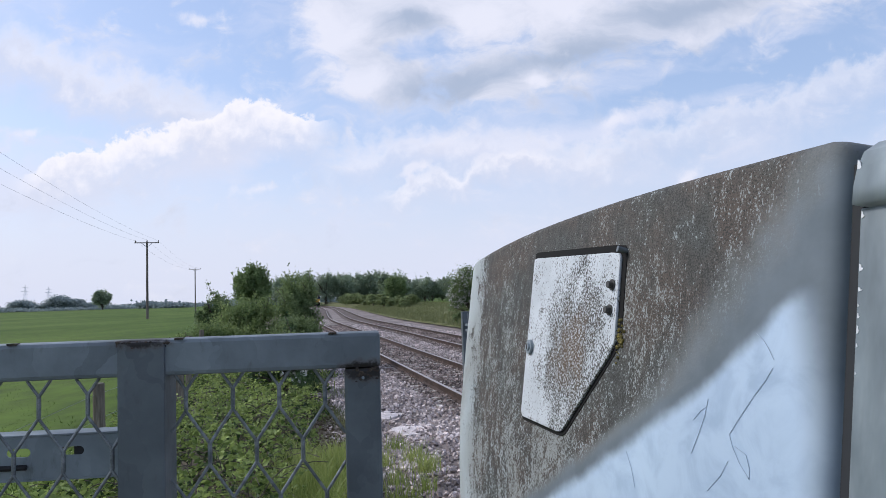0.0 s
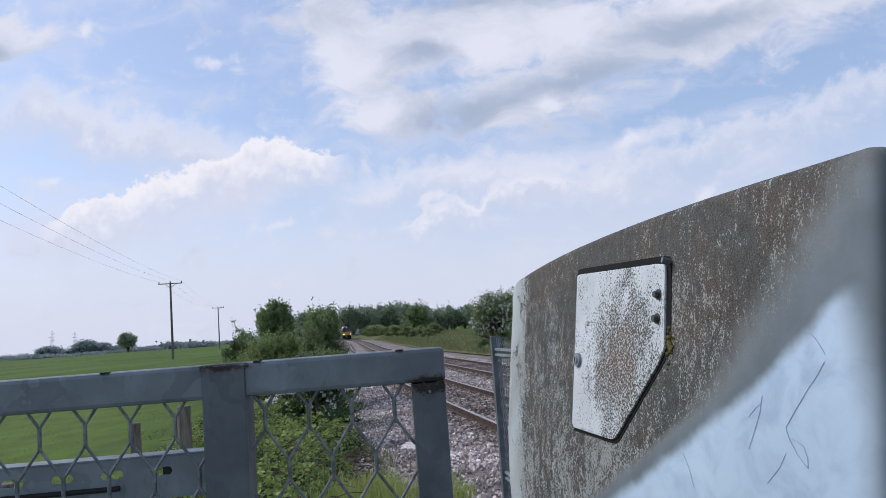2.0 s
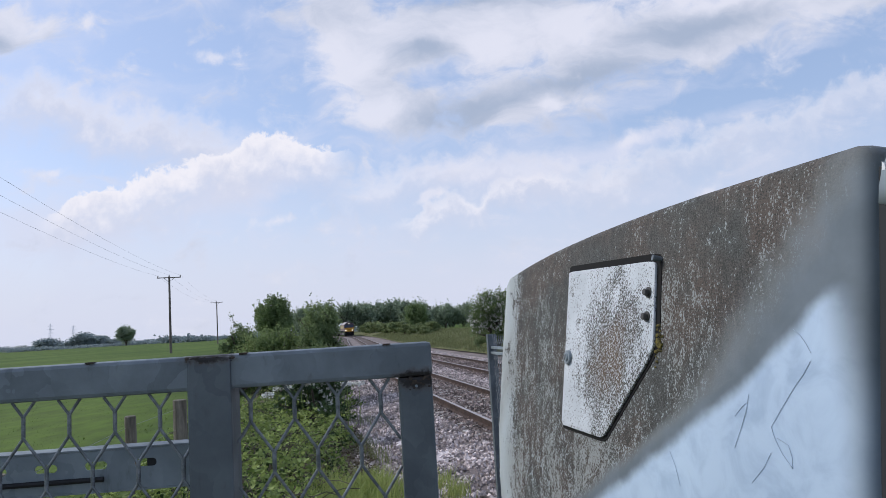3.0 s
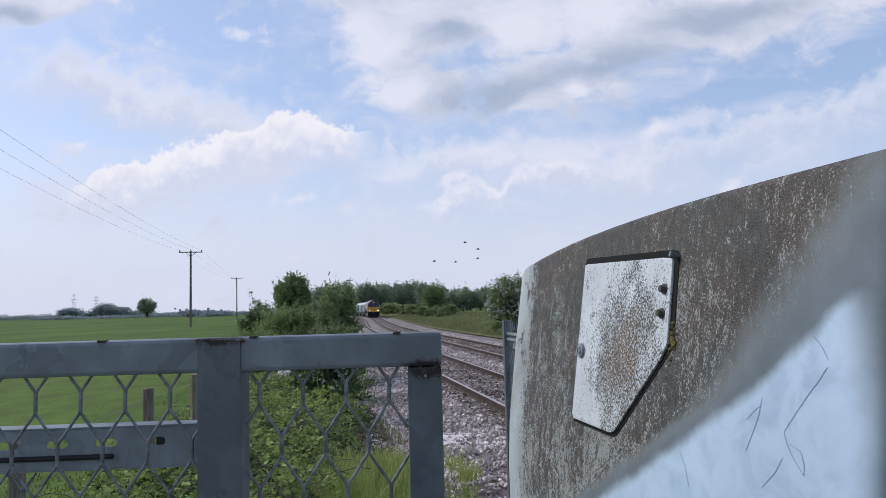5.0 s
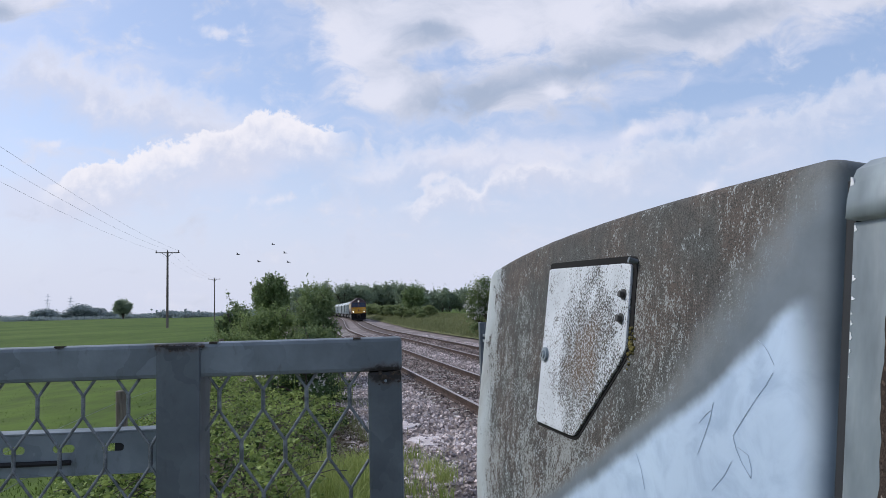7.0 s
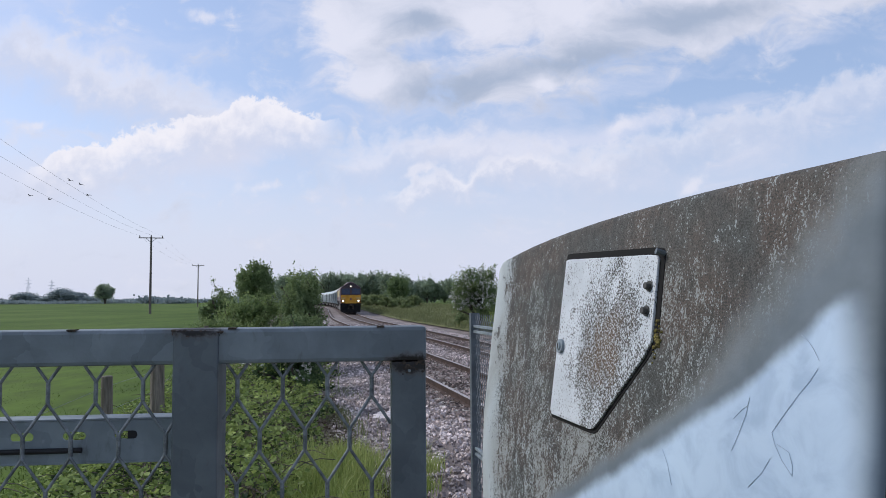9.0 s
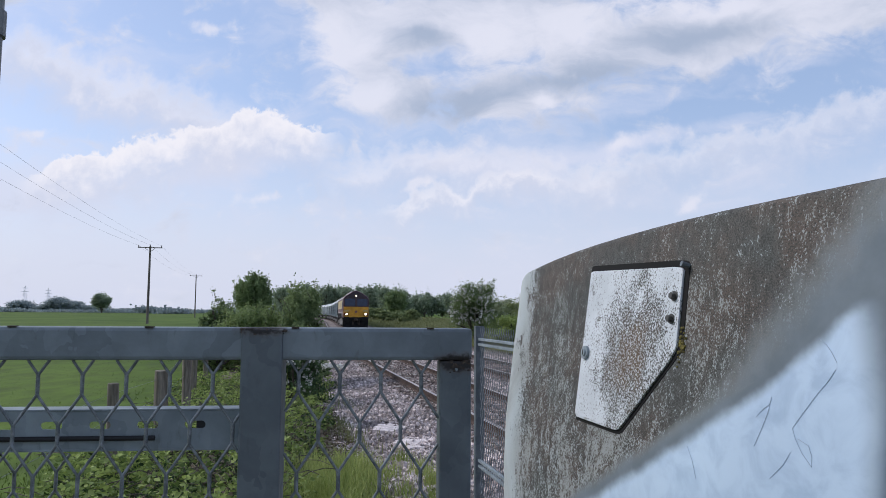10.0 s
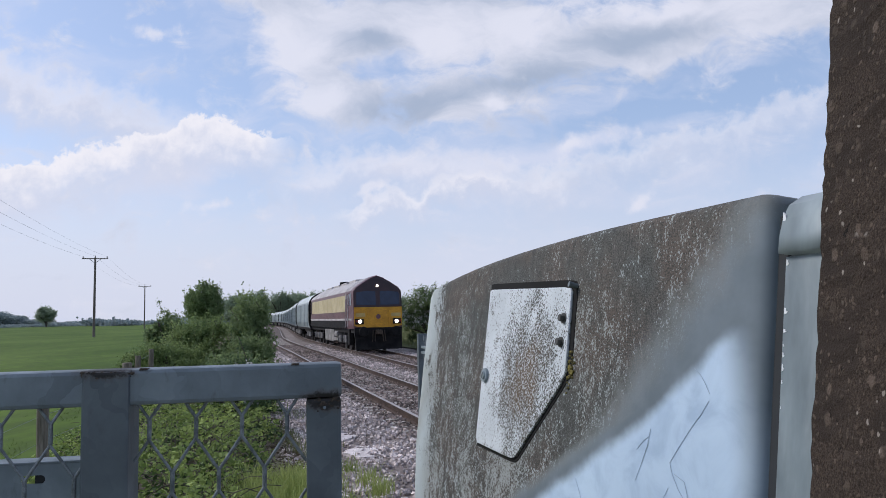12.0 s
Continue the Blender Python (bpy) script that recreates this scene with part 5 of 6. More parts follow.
def make_trees():
    rg = np.random.default_rng(31)
    # the round tree behind the bushes, and the lone one far over the meadow
    make_plant("field_tree", "round-headed green tree standing behind the bushes", "tree", (-36.5, 120.0, 0), round_crown(rg, 8.2, 3.1, 20, 0.12), 26000, 0.30, LEAF_TREE, 0.18, 90, 0, 0, "", 0.10, 1)
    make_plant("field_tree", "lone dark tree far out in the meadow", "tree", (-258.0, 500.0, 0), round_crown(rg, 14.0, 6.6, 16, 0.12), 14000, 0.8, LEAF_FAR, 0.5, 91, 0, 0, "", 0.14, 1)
    # one dark round tree and scrub on the bank, right of the line
    make_plant("bank_tree", "dark round tree at the edge of the railway bank", "tree", (-19.5, 182.0, 0.2), round_crown(rg, 7.1, 3.1, 16, 0.04), 22000, 0.36, LEAF_TREE, 0.2, 92, 0, 0, "", 0.14, 1)
    k = 0
    for y in np.arange(96, 236, 6.5):
        off = rg.uniform(6.0, 9.5)
        x = float(np.interp(y, FAR_LINE[:, 1], FAR_LINE[:, 0])) + off
        h = 0.8 + 0.013 * (y - 96) + rg.uniform(-0.2, 0.8)
        make_plant("scrub_bush", "green scrub bush on the railway bank", "bush", (x, y, 0.5), mass(rg, 0, 0, h, h * 0.9, h * 0.9, 10, 0.15), 7000, 0.10 + 0.0012 * y, LEAF_SCRUB, 0.05, 200 + k, 0, 0, "scrub on the bank", 0.16, 1)
        k += 1
    # the wood behind the curve
    for i in range(46):
        f = i / 45
        x = -92 + 92 * f + rg.uniform(-2, 2)
        y = 285 + rg.uniform(-8, 26) + 20 * f
        h = (12.6 if f < 0.68 else 9.2) + rg.uniform(-1.0, 1.0)
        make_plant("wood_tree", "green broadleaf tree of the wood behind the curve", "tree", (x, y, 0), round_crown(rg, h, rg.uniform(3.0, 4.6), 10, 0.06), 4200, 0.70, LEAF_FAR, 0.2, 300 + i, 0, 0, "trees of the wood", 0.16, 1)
    for i in range(20):
        x, y = -6 + 8.5 * i + rg.uniform(-3, 3), 330 + rg.uniform(-10, 40)
        make_plant("wood_tree", "broadleaf tree of the far wood, haze in its pale green", "tree", (x, y, 0), round_crown(rg, rg.uniform(8, 10.5), 4.8, 10, 0.04), 3600, 0.75, LEAF_PALE, 0.2, 400 + i, 0, 0, "trees of the wood", 0.16, 1)


make_trees()


def make_far_woods():
    """Hedges and woods along the horizon: one uneven belt of leaf clumps."""
    rng = np.random.default_rng(41)
    P = []
    for x0, x1, y, h, n in ((-553, -470, 860, 19.0, 4600), (-470, -440, 860, 9, 1000), (-900, -553, 900, 7, 3000), (-455, -150, 860, 5.5, 2600), (-420, -150, 620, 2.6, 4200), (-232, -216, 505, 5.0, 500), (-200, -186, 470, 3.6, 400), (-185, -90, 520, 3.4, 1800), (-1400, -600, 1300, 11, 6000), (-420, -60, 1150, 10, 4200), (-90, 500, 700, 12, 6000), (300, 1500, 800, 14, 5000)):
        x = rng.uniform(x0, x1, n)
        top = h * (0.62 + 0.38 * np.sin(x * 0.11 + y) * np.sin(x * 0.043 + 2 * y)) * rng.uniform(0.8, 1.1, n)
        P.append(np.stack([x, y + rng.uniform(-10, 10, n), top * rng.random(n) ** 0.6], 1))
    P = np.concatenate(P)
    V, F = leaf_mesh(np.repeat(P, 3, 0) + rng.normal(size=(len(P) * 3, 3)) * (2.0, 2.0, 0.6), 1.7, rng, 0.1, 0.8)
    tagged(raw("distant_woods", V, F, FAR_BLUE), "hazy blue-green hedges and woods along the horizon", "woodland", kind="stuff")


make_far_woods()


def bramble_height(x, y):
    """Top of the bramble thicket over the verge."""
    edge = -1.25 - 0.155 * (y - 5) + 0.12 * np.sin(y * 2.3)
    h = 0.50 + 0.18 * np.sin(x * 2.1 + y * 0.7) + 0.18 * np.sin(x * 4.3 - y * 2.9) + 0.14 * np.sin(x * 9 + y * 5) + 0.07 * np.sin(x * 17 - y * 13)
    h = np.maximum(h, 0.10) * np.clip((edge - x) / 0.8, 0, 1) ** 0.6 * np.clip((y - 3.4) / 0.8, 0, 1) ** 0.5
    h = h * np.clip(1.10 - 0.085 * (y - 5), 0.40, 1.0)
    left = -2.9 - 0.30 * (y - 5)
    return h * np.clip((x - left + 0.6) / 0.9, 0.0, 1.0) ** 0.7


def make_brambles():
    rng = np.random.default_rng(51)
    # sprays of three to seven leaflets round a stem's end
    n = 15500
    y = 3.4 + 14.5 * rng.random(n) ** 1.25
    x = rng.uniform(-8, -0.8, n)
    h = bramble_height(x, y)
    keep = (h > 0.06)
    x, y, h = x[keep], y[keep], h[keep]
    z = 0.05 + h * (1 - 0.85 * rng.random(len(h)) ** 1.3) + rng.normal(size=len(h)) * 0.085
    C = np.stack([x, y, z], 1)
    P = np.repeat(C, 5, 0) + rng.normal(size=(len(C) * 5, 3)) * (0.034, 0.034, 0.016)
    V, F = leaf_mesh(P, 0.056, rng, 0.60, 0.62, 0.35)
    tagged(raw("bramble_leaves", V, F, LEAF_BRAMBLE), "thick bright green bramble thicket behind the gate", "brambles", kind="stuff")
    # leaves and nettles low in the thicket, coloured dark for its shaded gaps
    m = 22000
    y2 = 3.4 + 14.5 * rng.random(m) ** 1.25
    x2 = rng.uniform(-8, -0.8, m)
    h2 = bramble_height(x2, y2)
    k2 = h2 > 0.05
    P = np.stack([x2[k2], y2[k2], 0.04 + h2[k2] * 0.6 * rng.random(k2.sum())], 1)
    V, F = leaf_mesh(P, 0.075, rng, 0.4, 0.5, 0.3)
    tagged(raw("undergrowth", V, F, LEAF_DARK), "green undergrowth beneath the brambles, darkened for shade", "undergrowth", kind="stuff")
    paths = []
    for k in range(520):
        i = rng.integers(len(x))
        p = np.array([x[i], y[i], 0.05])
        d = rng.normal(size=2) * 0.35
        t = np.linspace(0, 1, 6)[:, None]
        arc = np.concatenate([t * d, 4 * t * (1 - t * 0.75) * h[i] * 0.40 + t * 0.12], 1)
        paths.append(p + arc)
    V, F = tubes(paths, 0.004, 4)
    tagged(raw("bramble_stems", V, F, BARK), "arching brown bramble stems", "brambles", kind="stuff")


make_brambles()


def grass_blades(n, place, rng, length, width=0.006):
    P = place(n)
    d = rng.normal(size=(len(P), 2)) * 0.35
    L = length * rng.uniform(0.45, 1.25, len(P))
    side = rng.normal(size=(len(P), 2))
    side /= np.linalg.norm(side, axis=1)[:, None]
    s3 = np.concatenate([side, np.zeros((len(P), 1))], 1) * width
    mid = P + np.concatenate([d * 0.35, np.full((len(P), 1), 0.6)], 1) * L[:, None]
    tip = P + np.concatenate([d, np.full((len(P), 1), 0.95)], 1) * L[:, None]
    V = np.stack([P - s3, P + s3, mid + s3 * 0.7, mid - s3 * 0.7, tip], 1).reshape(-1, 3)
    k = np.arange(len(P))[:, None] * 5
    F = np.concatenate([np.concatenate([k, k + 1, k + 2], 1), np.concatenate([k, k + 2, k + 3], 1), np.concatenate([k + 3, k + 2, k + 4], 1)], 0)
    return V, F


def make_grass():
    rng = np.random.default_rng(61)

    def by_gate(n):
        y = 4.4 + 3.6 * rng.random(n) ** 1.2
        x = -1.02 - 0.16 * (y - 5) + rng.normal(size=n) * (0.14 + 0.012 * y)
        k = np.sin(x * 11) * np.sin(y * 6 + x * 3) > -0.35
        x, y, n = x[k], y[k], int(k.sum())
        return np.stack([x, y, np.full(n, 0.0)], 1)
    V, F = grass_blades(5200, by_gate, rng, 0.34, 0.0052)
    tagged(raw("long_grass", V, F, GRASS), "long yellow-green grass between brambles and ballast", "grass", kind="stuff")

    def tufts(n):
        c = np.stack([rng.uniform(-2.2, -0.4, 60), rng.uniform(4.5, 9.5, 60)], 1)
        p = c[rng.integers(60, size=n)] + rng.normal(size=(n, 2)) * 0.07
        return np.concatenate([p, np.full((n, 1), -0.12)], 1)
    V, F = grass_blades(3800, tufts, rng, 0.20, 0.004)
    tagged(raw("dry_grass_tufts", V, F, GRASS), "thin dry tufts at the ballast's edge", "grass", kind="stuff")

    def meadow(n):
        y = 4 + 60 * rng.random(n) ** 2
        x = -3.2 - 0.36 * (y - 5) - (3 + 1.0 * y) * rng.random(n)
        clump = np.sin(x * 1.7) * np.sin(y * 1.3 + 1) + 0.5 * np.sin(x * 4 + y * 3)
        k = clump > -0.15
        return np.stack([x[k], y[k], np.full(k.sum(), 0.06)], 1)
    V, F = grass_blades(110000, meadow, rng, 0.060, 0.006)
    blades = mat_leaf("meadow_blades", (0.053, 0.095, 0.016), (0.106, 0.155, 0.033), 0.3, 0.25)
    tagged(raw("meadow_blades", V, F, blades), "uneven short meadow grass", "grass", kind="stuff")

    def bank(n):
        y = 28 + 150 * rng.random(n) ** 1.7
        off = rng.uniform(3.9, 15.0, n)
        x = np.interp(y, FAR_LINE[:, 1], FAR_LINE[:, 0]) + off
        z = np.interp(off, [3.6, 5.0, 7.0, 10.0, 16.0], [-0.20, 0.05, 0.45, 0.75, 0.75])
        k = (np.sin(x * 0.9 + y * 0.5) * np.sin(y * 0.33) + rng.normal(size=n) * 0.5) > -0.35
        return np.stack([x, y, z - 0.03], 1)[k]
    V, F = grass_blades(80000, bank, rng, 0.40, 0.013)
    tall = mat_leaf("dry_bank_grass", (0.120, 0.142, 0.060), (0.240, 0.255, 0.120), 0.35, 0.35)
    tagged(raw("bank_grass", V, F, tall), "tall dry olive grass on the railway bank", "grass", kind="stuff")

    def weeds(n):
        y = 5.0 + 16 * rng.random(n)
        off = -7.1 + rng.normal(size=n) * 0.35
        x = np.interp(y, FAR_LINE[:, 1], FAR_LINE[:, 0]) + off
        k = np.sin(x * 3 + y * 2.2) > 0.0
        return np.stack([x, y, np.full(n, -0.2)], 1)[k]
    V, F = grass_blades(5000, weeds, rng, 0.16, 0.006)
    tagged(raw("ballast_weeds", V, F, tall), "thin dry weeds at the edge of the ballast", "grass", kind="stuff")
    # dead leaves on the bare strip between the thicket and the stones
    m = 9000
    y = rng.uniform(4.8, 15.0, m)
    off = rng.uniform(-8.7, -6.7, m)
    x = np.interp(y, FAR_LINE[:, 1], FAR_LINE[:, 0]) + off
    z = np.interp(off, [-8.9, -8.3, -7.4, -6.7], [0.075, 0.04, -0.06, -0.22])
    V, F = leaf_mesh(np.stack([x, y, z + 0.02 * rng.random(m)], 1), 0.05, rng, 0.75, 0.5)
    litter = mat_leaf("dead_leaves", (0.030, 0.024, 0.016), (0.150, 0.115, 0.070), 0.9, 0.1)
    tagged(raw("leaf_litter", V, F, litter), "brown dead leaves and twigs on the bare verge", "leaf litter", kind="stuff")
    # cow parsley under the bushes: flat white heads on thin stems
    for k in range(9):
        x, y = -3.45 + rng.normal() * 0.45, 13.4 + rng.normal() * 0.8
        top = thing("cow_parsley", "white-flowered cow parsley at the foot of the bushes", "wild flower", "cow parsley", at=pose(x, y, 0.05))
        h = rng.uniform(0.62, 0.86)
        V, F = tubes([[(0, 0, 0), (0.02, 0.01, h * 0.5), (0.0, 0.03, h)]], 0.005, 5)
        raw("stem", V, F, LEAF_BRAMBLE, top)
        r = rng.random(160) ** 0.5 * 0.11
        a = rng.random(160) * 6.28
        V, F = leaf_mesh(np.stack([r * np.cos(a), 0.03 + r * np.sin(a), h + rng.normal(size=160) * 0.02], 1), 0.03, rng, 0.7, 0.9)
        raw("flower_head", V, F, BLOSSOM, top)


make_grass()


def make_slabs():
    # pale worn crust on the ballast and a concrete plate by the gate
    rng = random.Random(9)
    for cx, cy, rx, ry in ((-0.92, 11.6, 0.34, 0.50), (-1.50, 13.0, 0.30, 0.46), (-0.55, 12.2, 0.20, 0.25)):
        bm = bmesh.new()
        ring = []
        for k in range(26):
            a = 2 * math.pi * k / 26
            f = rng.uniform(0.75, 1.1)
            ring.append((cx + math.cos(a) * rx * f, cy + math.sin(a) * ry * f))
        bm = prism(ring, "z", -0.40, -0.243)
        ob = part("spilt_concrete", bm, mat_two("pale_spilt_concrete", (0.50, 0.44, 0.43), (0.72, 0.65, 0.64), 7, 0.9, 0, 40, 0.01))
        tagged(ob, "pale crust of spilt concrete on the ballast", "concrete")
    ob = part("concrete_plate", box_bm((-0.30, -0.22, -0.05), (0.30, 0.22, 0.035), 0.01), PALE_CONCRETE)
    ob.matrix_basis = pose(-0.98, 5.7, -0.02, 0, 0, 12)
    tagged(ob, "small grey concrete plate in the grass", "concrete plate")


make_slabs()

# ---------------------------------------------------------------- the train
# Vehicles run along +y of their own space; their front is at y = 0, the rail head at z = 0.
LOCO_BODY = [(-1.29, 1.18), (-1.32, 1.35), (-1.32, 2.90), (-1.29, 3.10), (-1.16, 3.26), (-0.76, 3.51), (-0.36, 3.74), (0, 3.86), (0.36, 3.74), (0.76, 3.51), (1.16, 3.26), (1.29, 3.10), (1.32, 2.90), (1.32, 1.35), (1.29, 1.18)]


def loft(sections, close=True):
    """A skin over rings of points, end caps filled."""
    bm = bmesh.new()
    rows = [[bm.verts.new(p) for p in s] for s in sections]
    n = len(rows[0])
    for a, b in zip(rows, rows[1:]):
        for i in range(n if close else n - 1):
            j = (i + 1) % n
            bm.faces.new((a[i], a[j], b[j], b[i]))
    bm.faces.new(rows[0])
    bm.faces.new(rows[-1][::-1])
    bmesh.ops.recalc_face_normals(bm, faces=bm.faces)
    return bm


def rake(z):
    """How far the cab front lies back at height z."""
    return -0.10 - (max(0.0, z - 2.25) * 0.20) - max(0.0, 1.5 - z) * 0.05


def front_panel(outline, proud, thick=0.03):
    """A plate on the raked cab front; outline of (x, z)."""
    return loft([[(x, rake(z) + proud - thick, z) for x, z in outline], [(x, rake(z) + proud, z) for x, z in outline]])


def make_bogie(parent, y, axles, gauge_half=0.80):
    bog = part("bogie", box_bm((-1.05, y - 2.1, 0.42), (-0.86, y + 2.1, 0.78), 0.05), LOCO_BLACK, parent)
    part("side_frame", box_bm((0.86, y - 2.1, 0.42), (1.05, y + 2.1, 0.78), 0.05), LOCO_BLACK, bog)
    for a in axles:
        for s in (-1, 1):
            b = rod_bm((s * 0.69, y + a, 0.50), (s * 0.82, y + a, 0.50), 0.50, None, 24)
            add_rod(b, (s * 0.82, y + a, 0.50), (s * 1.10, y + a, 0.50), 0.15, 0.12, 12)
            part("wheel", b, WHEEL, bog)
        part("axle", rod_bm((-0.69, y + a, 0.50), (0.69, y + a, 0.50), 0.08, None, 10), LOCO_BLACK, bog)
        for s in (-1, 1):
            for o in (-0.28, 0.28):
                part("spring", rod_bm((s * 1.12, y + a + o, 0.42), (s * 1.12, y + a + o, 0.80), 0.09, None, 8), UNDER_GREY, bog)
    return bog


def make_loco():
    top = thing("freight_locomotive", "maroon and gold diesel freight locomotive with a yellow front, headlights lit", "locomotive")
    secs = [[(x * 0.985, rake(z) + 0.0, z if z < 3 else z - 0.03) for x, z in LOCO_BODY], [(x, rake(z) - 0.10, z) for x, z in LOCO_BODY]]
    secs += [[(x, y, z) for x, z in LOCO_BODY] for y in (-2.7, -20.9)]
    secs += [[(x * 0.98, -21.2, z) for x, z in LOCO_BODY]]
    body = part("body", loft(secs), MAROON, top, "maroon bodyshell")
    # roof skin, pale with dust
    roof = [p for p in LOCO_BODY if p[1] > 3.05]
    part("roof", loft([[(x, y, z + 0.012) for x, z in roof] + [(x, y, z - 0.05) for x, z in roof[::-1]] for y in (-1.1, -2.6)]), LOCO_ROOF, body, "dusty grey cab roof")
    part("roof", loft([[(x * 1.003, y, z + 0.016) for x, z in roof] + [(x, y, z - 0.05) for x, z in roof[::-1]] for y in (-2.75, -20.6)]), LOCO_ROOF, body, "dusty grey engine-room roof")
    for y in (-6.0, -9.5, -13.0, -16.5):
        part("roof_hatch", box_bm((-0.40, y - 1.2, 3.66), (0.40, y + 1.2, 3.87), 0.06), LOCO_ROOF, body)
    part("exhaust", box_bm((-0.35, -11.6, 3.85), (0.35, -10.9, 4.02), 0.04), LOCO_BLACK, body)
    for s in (-1, 1):
        x0, x1 = sorted((s * 1.315, s * 1.328))
        part("gold_band", box_bm((x0, -19.8, 2.06), (x1, -2.9, 2.92)), GOLD, body, "broad faded gold band")
        part("side_skirt", box_bm((x0, -20.9, 1.19), (x1, -2.5, 1.585)), LOCO_BLACK, body, "black lower side")
        part("side_grille", box_bm((min(s * 1.315, s * 1.332), -20.6, 2.05), (max(s * 1.315, s * 1.332), -19.85, 2.95)), LOCO_BLACK, body)
        part("sill_line", box_bm((x0, -20.9, 1.60), (x1, -0.7, 1.70)), LOCO_ROOF, body, "pale dusty sill")
        door = part("cab_door", box_bm((x0, -2.35, 1.55), (x1, -1.75, 3.02), 0.004), MAROON, body)
        part("side_window", box_bm((min(s * 1.322, s * 1.333), -1.60, 2.35), (max(s * 1.322, s * 1.333), -0.75, 2.98), 0.004), GLASS_DARK, body)
        part("door_window", box_bm((min(s * 1.326, s * 1.335), -2.24, 2.32), (max(s * 1.326, s * 1.335), -1.86, 2.94), 0.003), GLASS_DARK, door, "dark door window")
        part("cab_pillar", box_bm((x0, -2.84, 1.60), (x1, -2.56, 3.02)), LOCO_ROOF, body, "pale dusty pillar behind the cab")
        for y in (-2.45, -1.66):
            part("handrail", rod_bm((s * 1.38, y, 1.25), (s * 1.38, y, 2.7), 0.024, None, 6), LOCO_ROOF, door)
        part("cab_steps", box_bm((min(s * 1.05, s * 1.28), -2.35, 0.35), (max(s * 1.05, s * 1.28), -1.75, 1.15), 0.02), LOCO_BLACK, top)
        part("fuel_tank", box_bm((min(s * 0.3, s * 1.22), -12.8, 0.35), (max(s * 0.3, s * 1.22), -8.4, 1.12), 0.10), UNDER_GREY, top, "dusty grey fuel tank")
        part("air_tank", rod_bm((s * 1.05, -7.9, 0.85), (s * 1.05, -6.6, 0.85), 0.22, None, 14), UNDER_GREY, top)
        part("battery_box", box_bm((min(s * 0.5, s * 1.24), -8.3, 0.45), (max(s * 0.5, s * 1.24), -6.5, 0.62), 0.03), UNDER_GREY, top)
    part("underframe", box_bm((-1.2, -20.9, 0.95), (1.2, -0.5, 1.19), 0.03), LOCO_BLACK, top)
    # the front: yellow lower panel, dark windscreen surround, two panes
    yellow = [(-1.26, 1.32), (-1.285, 1.60), (-1.29, 2.25), (1.29, 2.25), (1.285, 1.60), (1.26, 1.32), (0.55, 1.20), (0.42, 1.02), (-0.42, 1.02), (-0.55, 1.20)]
    nose = part("yellow_front", front_panel(yellow, 0.03), YELLOW, top, "weathered yellow warning panel")
    surround = [(-1.29, 2.26), (-1.285, 2.90), (-1.25, 3.08), (-1.12, 3.23), (-0.74, 3.47), (-0.35, 3.70), (0, 3.82), (0.35, 3.70), (0.74, 3.47), (1.12, 3.23), (1.25, 3.08), (1.285, 2.90), (1.29, 2.26)]
    face = part("windscreen_surround", front_panel(surround, 0.02), mat_two("dark_maroon_front", (0.018, 0.007, 0.010), (0.035, 0.012, 0.016), 2, 0.5), top, "dark maroon windscreen surround")
    for s in (-1, 1):
        pane = [(s * 0.12, 2.36), (s * 0.12, 3.04), (s * 0.60, 3.06), (s * 1.12, 3.00), (s * 1.16, 2.90), (s * 1.16, 2.36)]
        part("windscreen", front_panel(pane, 0.035), GLASS_DARK, face, "dark windscreen pane")
        part("wiper", rod_bm((s * 0.35, rake(2.38) + 0.05, 2.38), (s * 0.85, rake(2.9) + 0.05, 2.88), 0.003, None, 5), BLACK, face)
        cl = part("lamp_cluster", front_panel([(s * 0.78, 1.40), (s * 0.78, 1.68), (s * 1.24, 1.68), (s * 1.24, 1.40)], 0.045), LOCO_BLACK, nose, "black lamp cluster")
        yl = rake(1.54) + 0.05
        part("headlight", rod_bm((s * 0.98, yl - 0.02, 1.54), (s * 0.98, yl + 0.02, 1.54), 0.092, None, 16), LAMP, cl, "lit headlight")
        part("tail_light", rod_bm((s * 1.16, yl - 0.02, 1.56), (s * 1.16, yl + 0.015, 1.56), 0.06, None, 12), mat_plain("red_lamp_glass", (0.25, 0.02, 0.02), 0.2), cl)
        part("number_panel", front_panel([(s * 0.70, 1.78), (s * 0.70, 1.95), (s * 1.20, 1.95), (s * 1.20, 1.78)], 0.036), mat_plain("faded_panel", (0.45, 0.33, 0.12), 0.6), nose)
        buf = part("buffer", rod_bm((s * 0.87, -0.10, 1.05), (s * 0.87, 0.36, 1.05), 0.11, None, 16), LOCO_BLACK, top)
        part("buffer_head", rod_bm((s * 0.87, 0.36, 1.05), (s * 0.87, 0.42, 1.05), 0.25, 0.23, 20), LOCO_BLACK, buf)
        part("front_handrail", rod_bm((s * 0.55, rake(1.3) + 0.10, 1.25), (s * 0.55, rake(2.1) + 0.10, 2.10), 0.016, None, 6), YELLOW, nose)
        for x in (0.18, 0.30):
            part("air_hose", rod_bm((s * x, 0.02, 1.10), (s * (x + 0.05), 0.10, 0.55), 0.03, None, 6), RUST, top)
    part("marker_light", rod_bm((0, rake(3.32) - 0.02, 3.32), (0, rake(3.32) + 0.06, 3.32), 0.065, None, 16), LAMP_SMALL, face, "lit high marker lamp")
    part("badge", rod_bm((0, rake(1.78) + 0.02, 1.78), (0, rake(1.78) + 0.045, 1.78), 0.12, None, 18), MAROON, nose, "round maroon badge")
    part("coupler", box_bm((-0.16, -0.1, 0.90), (0.16, 0.34, 1.12), 0.04), RUST, top)
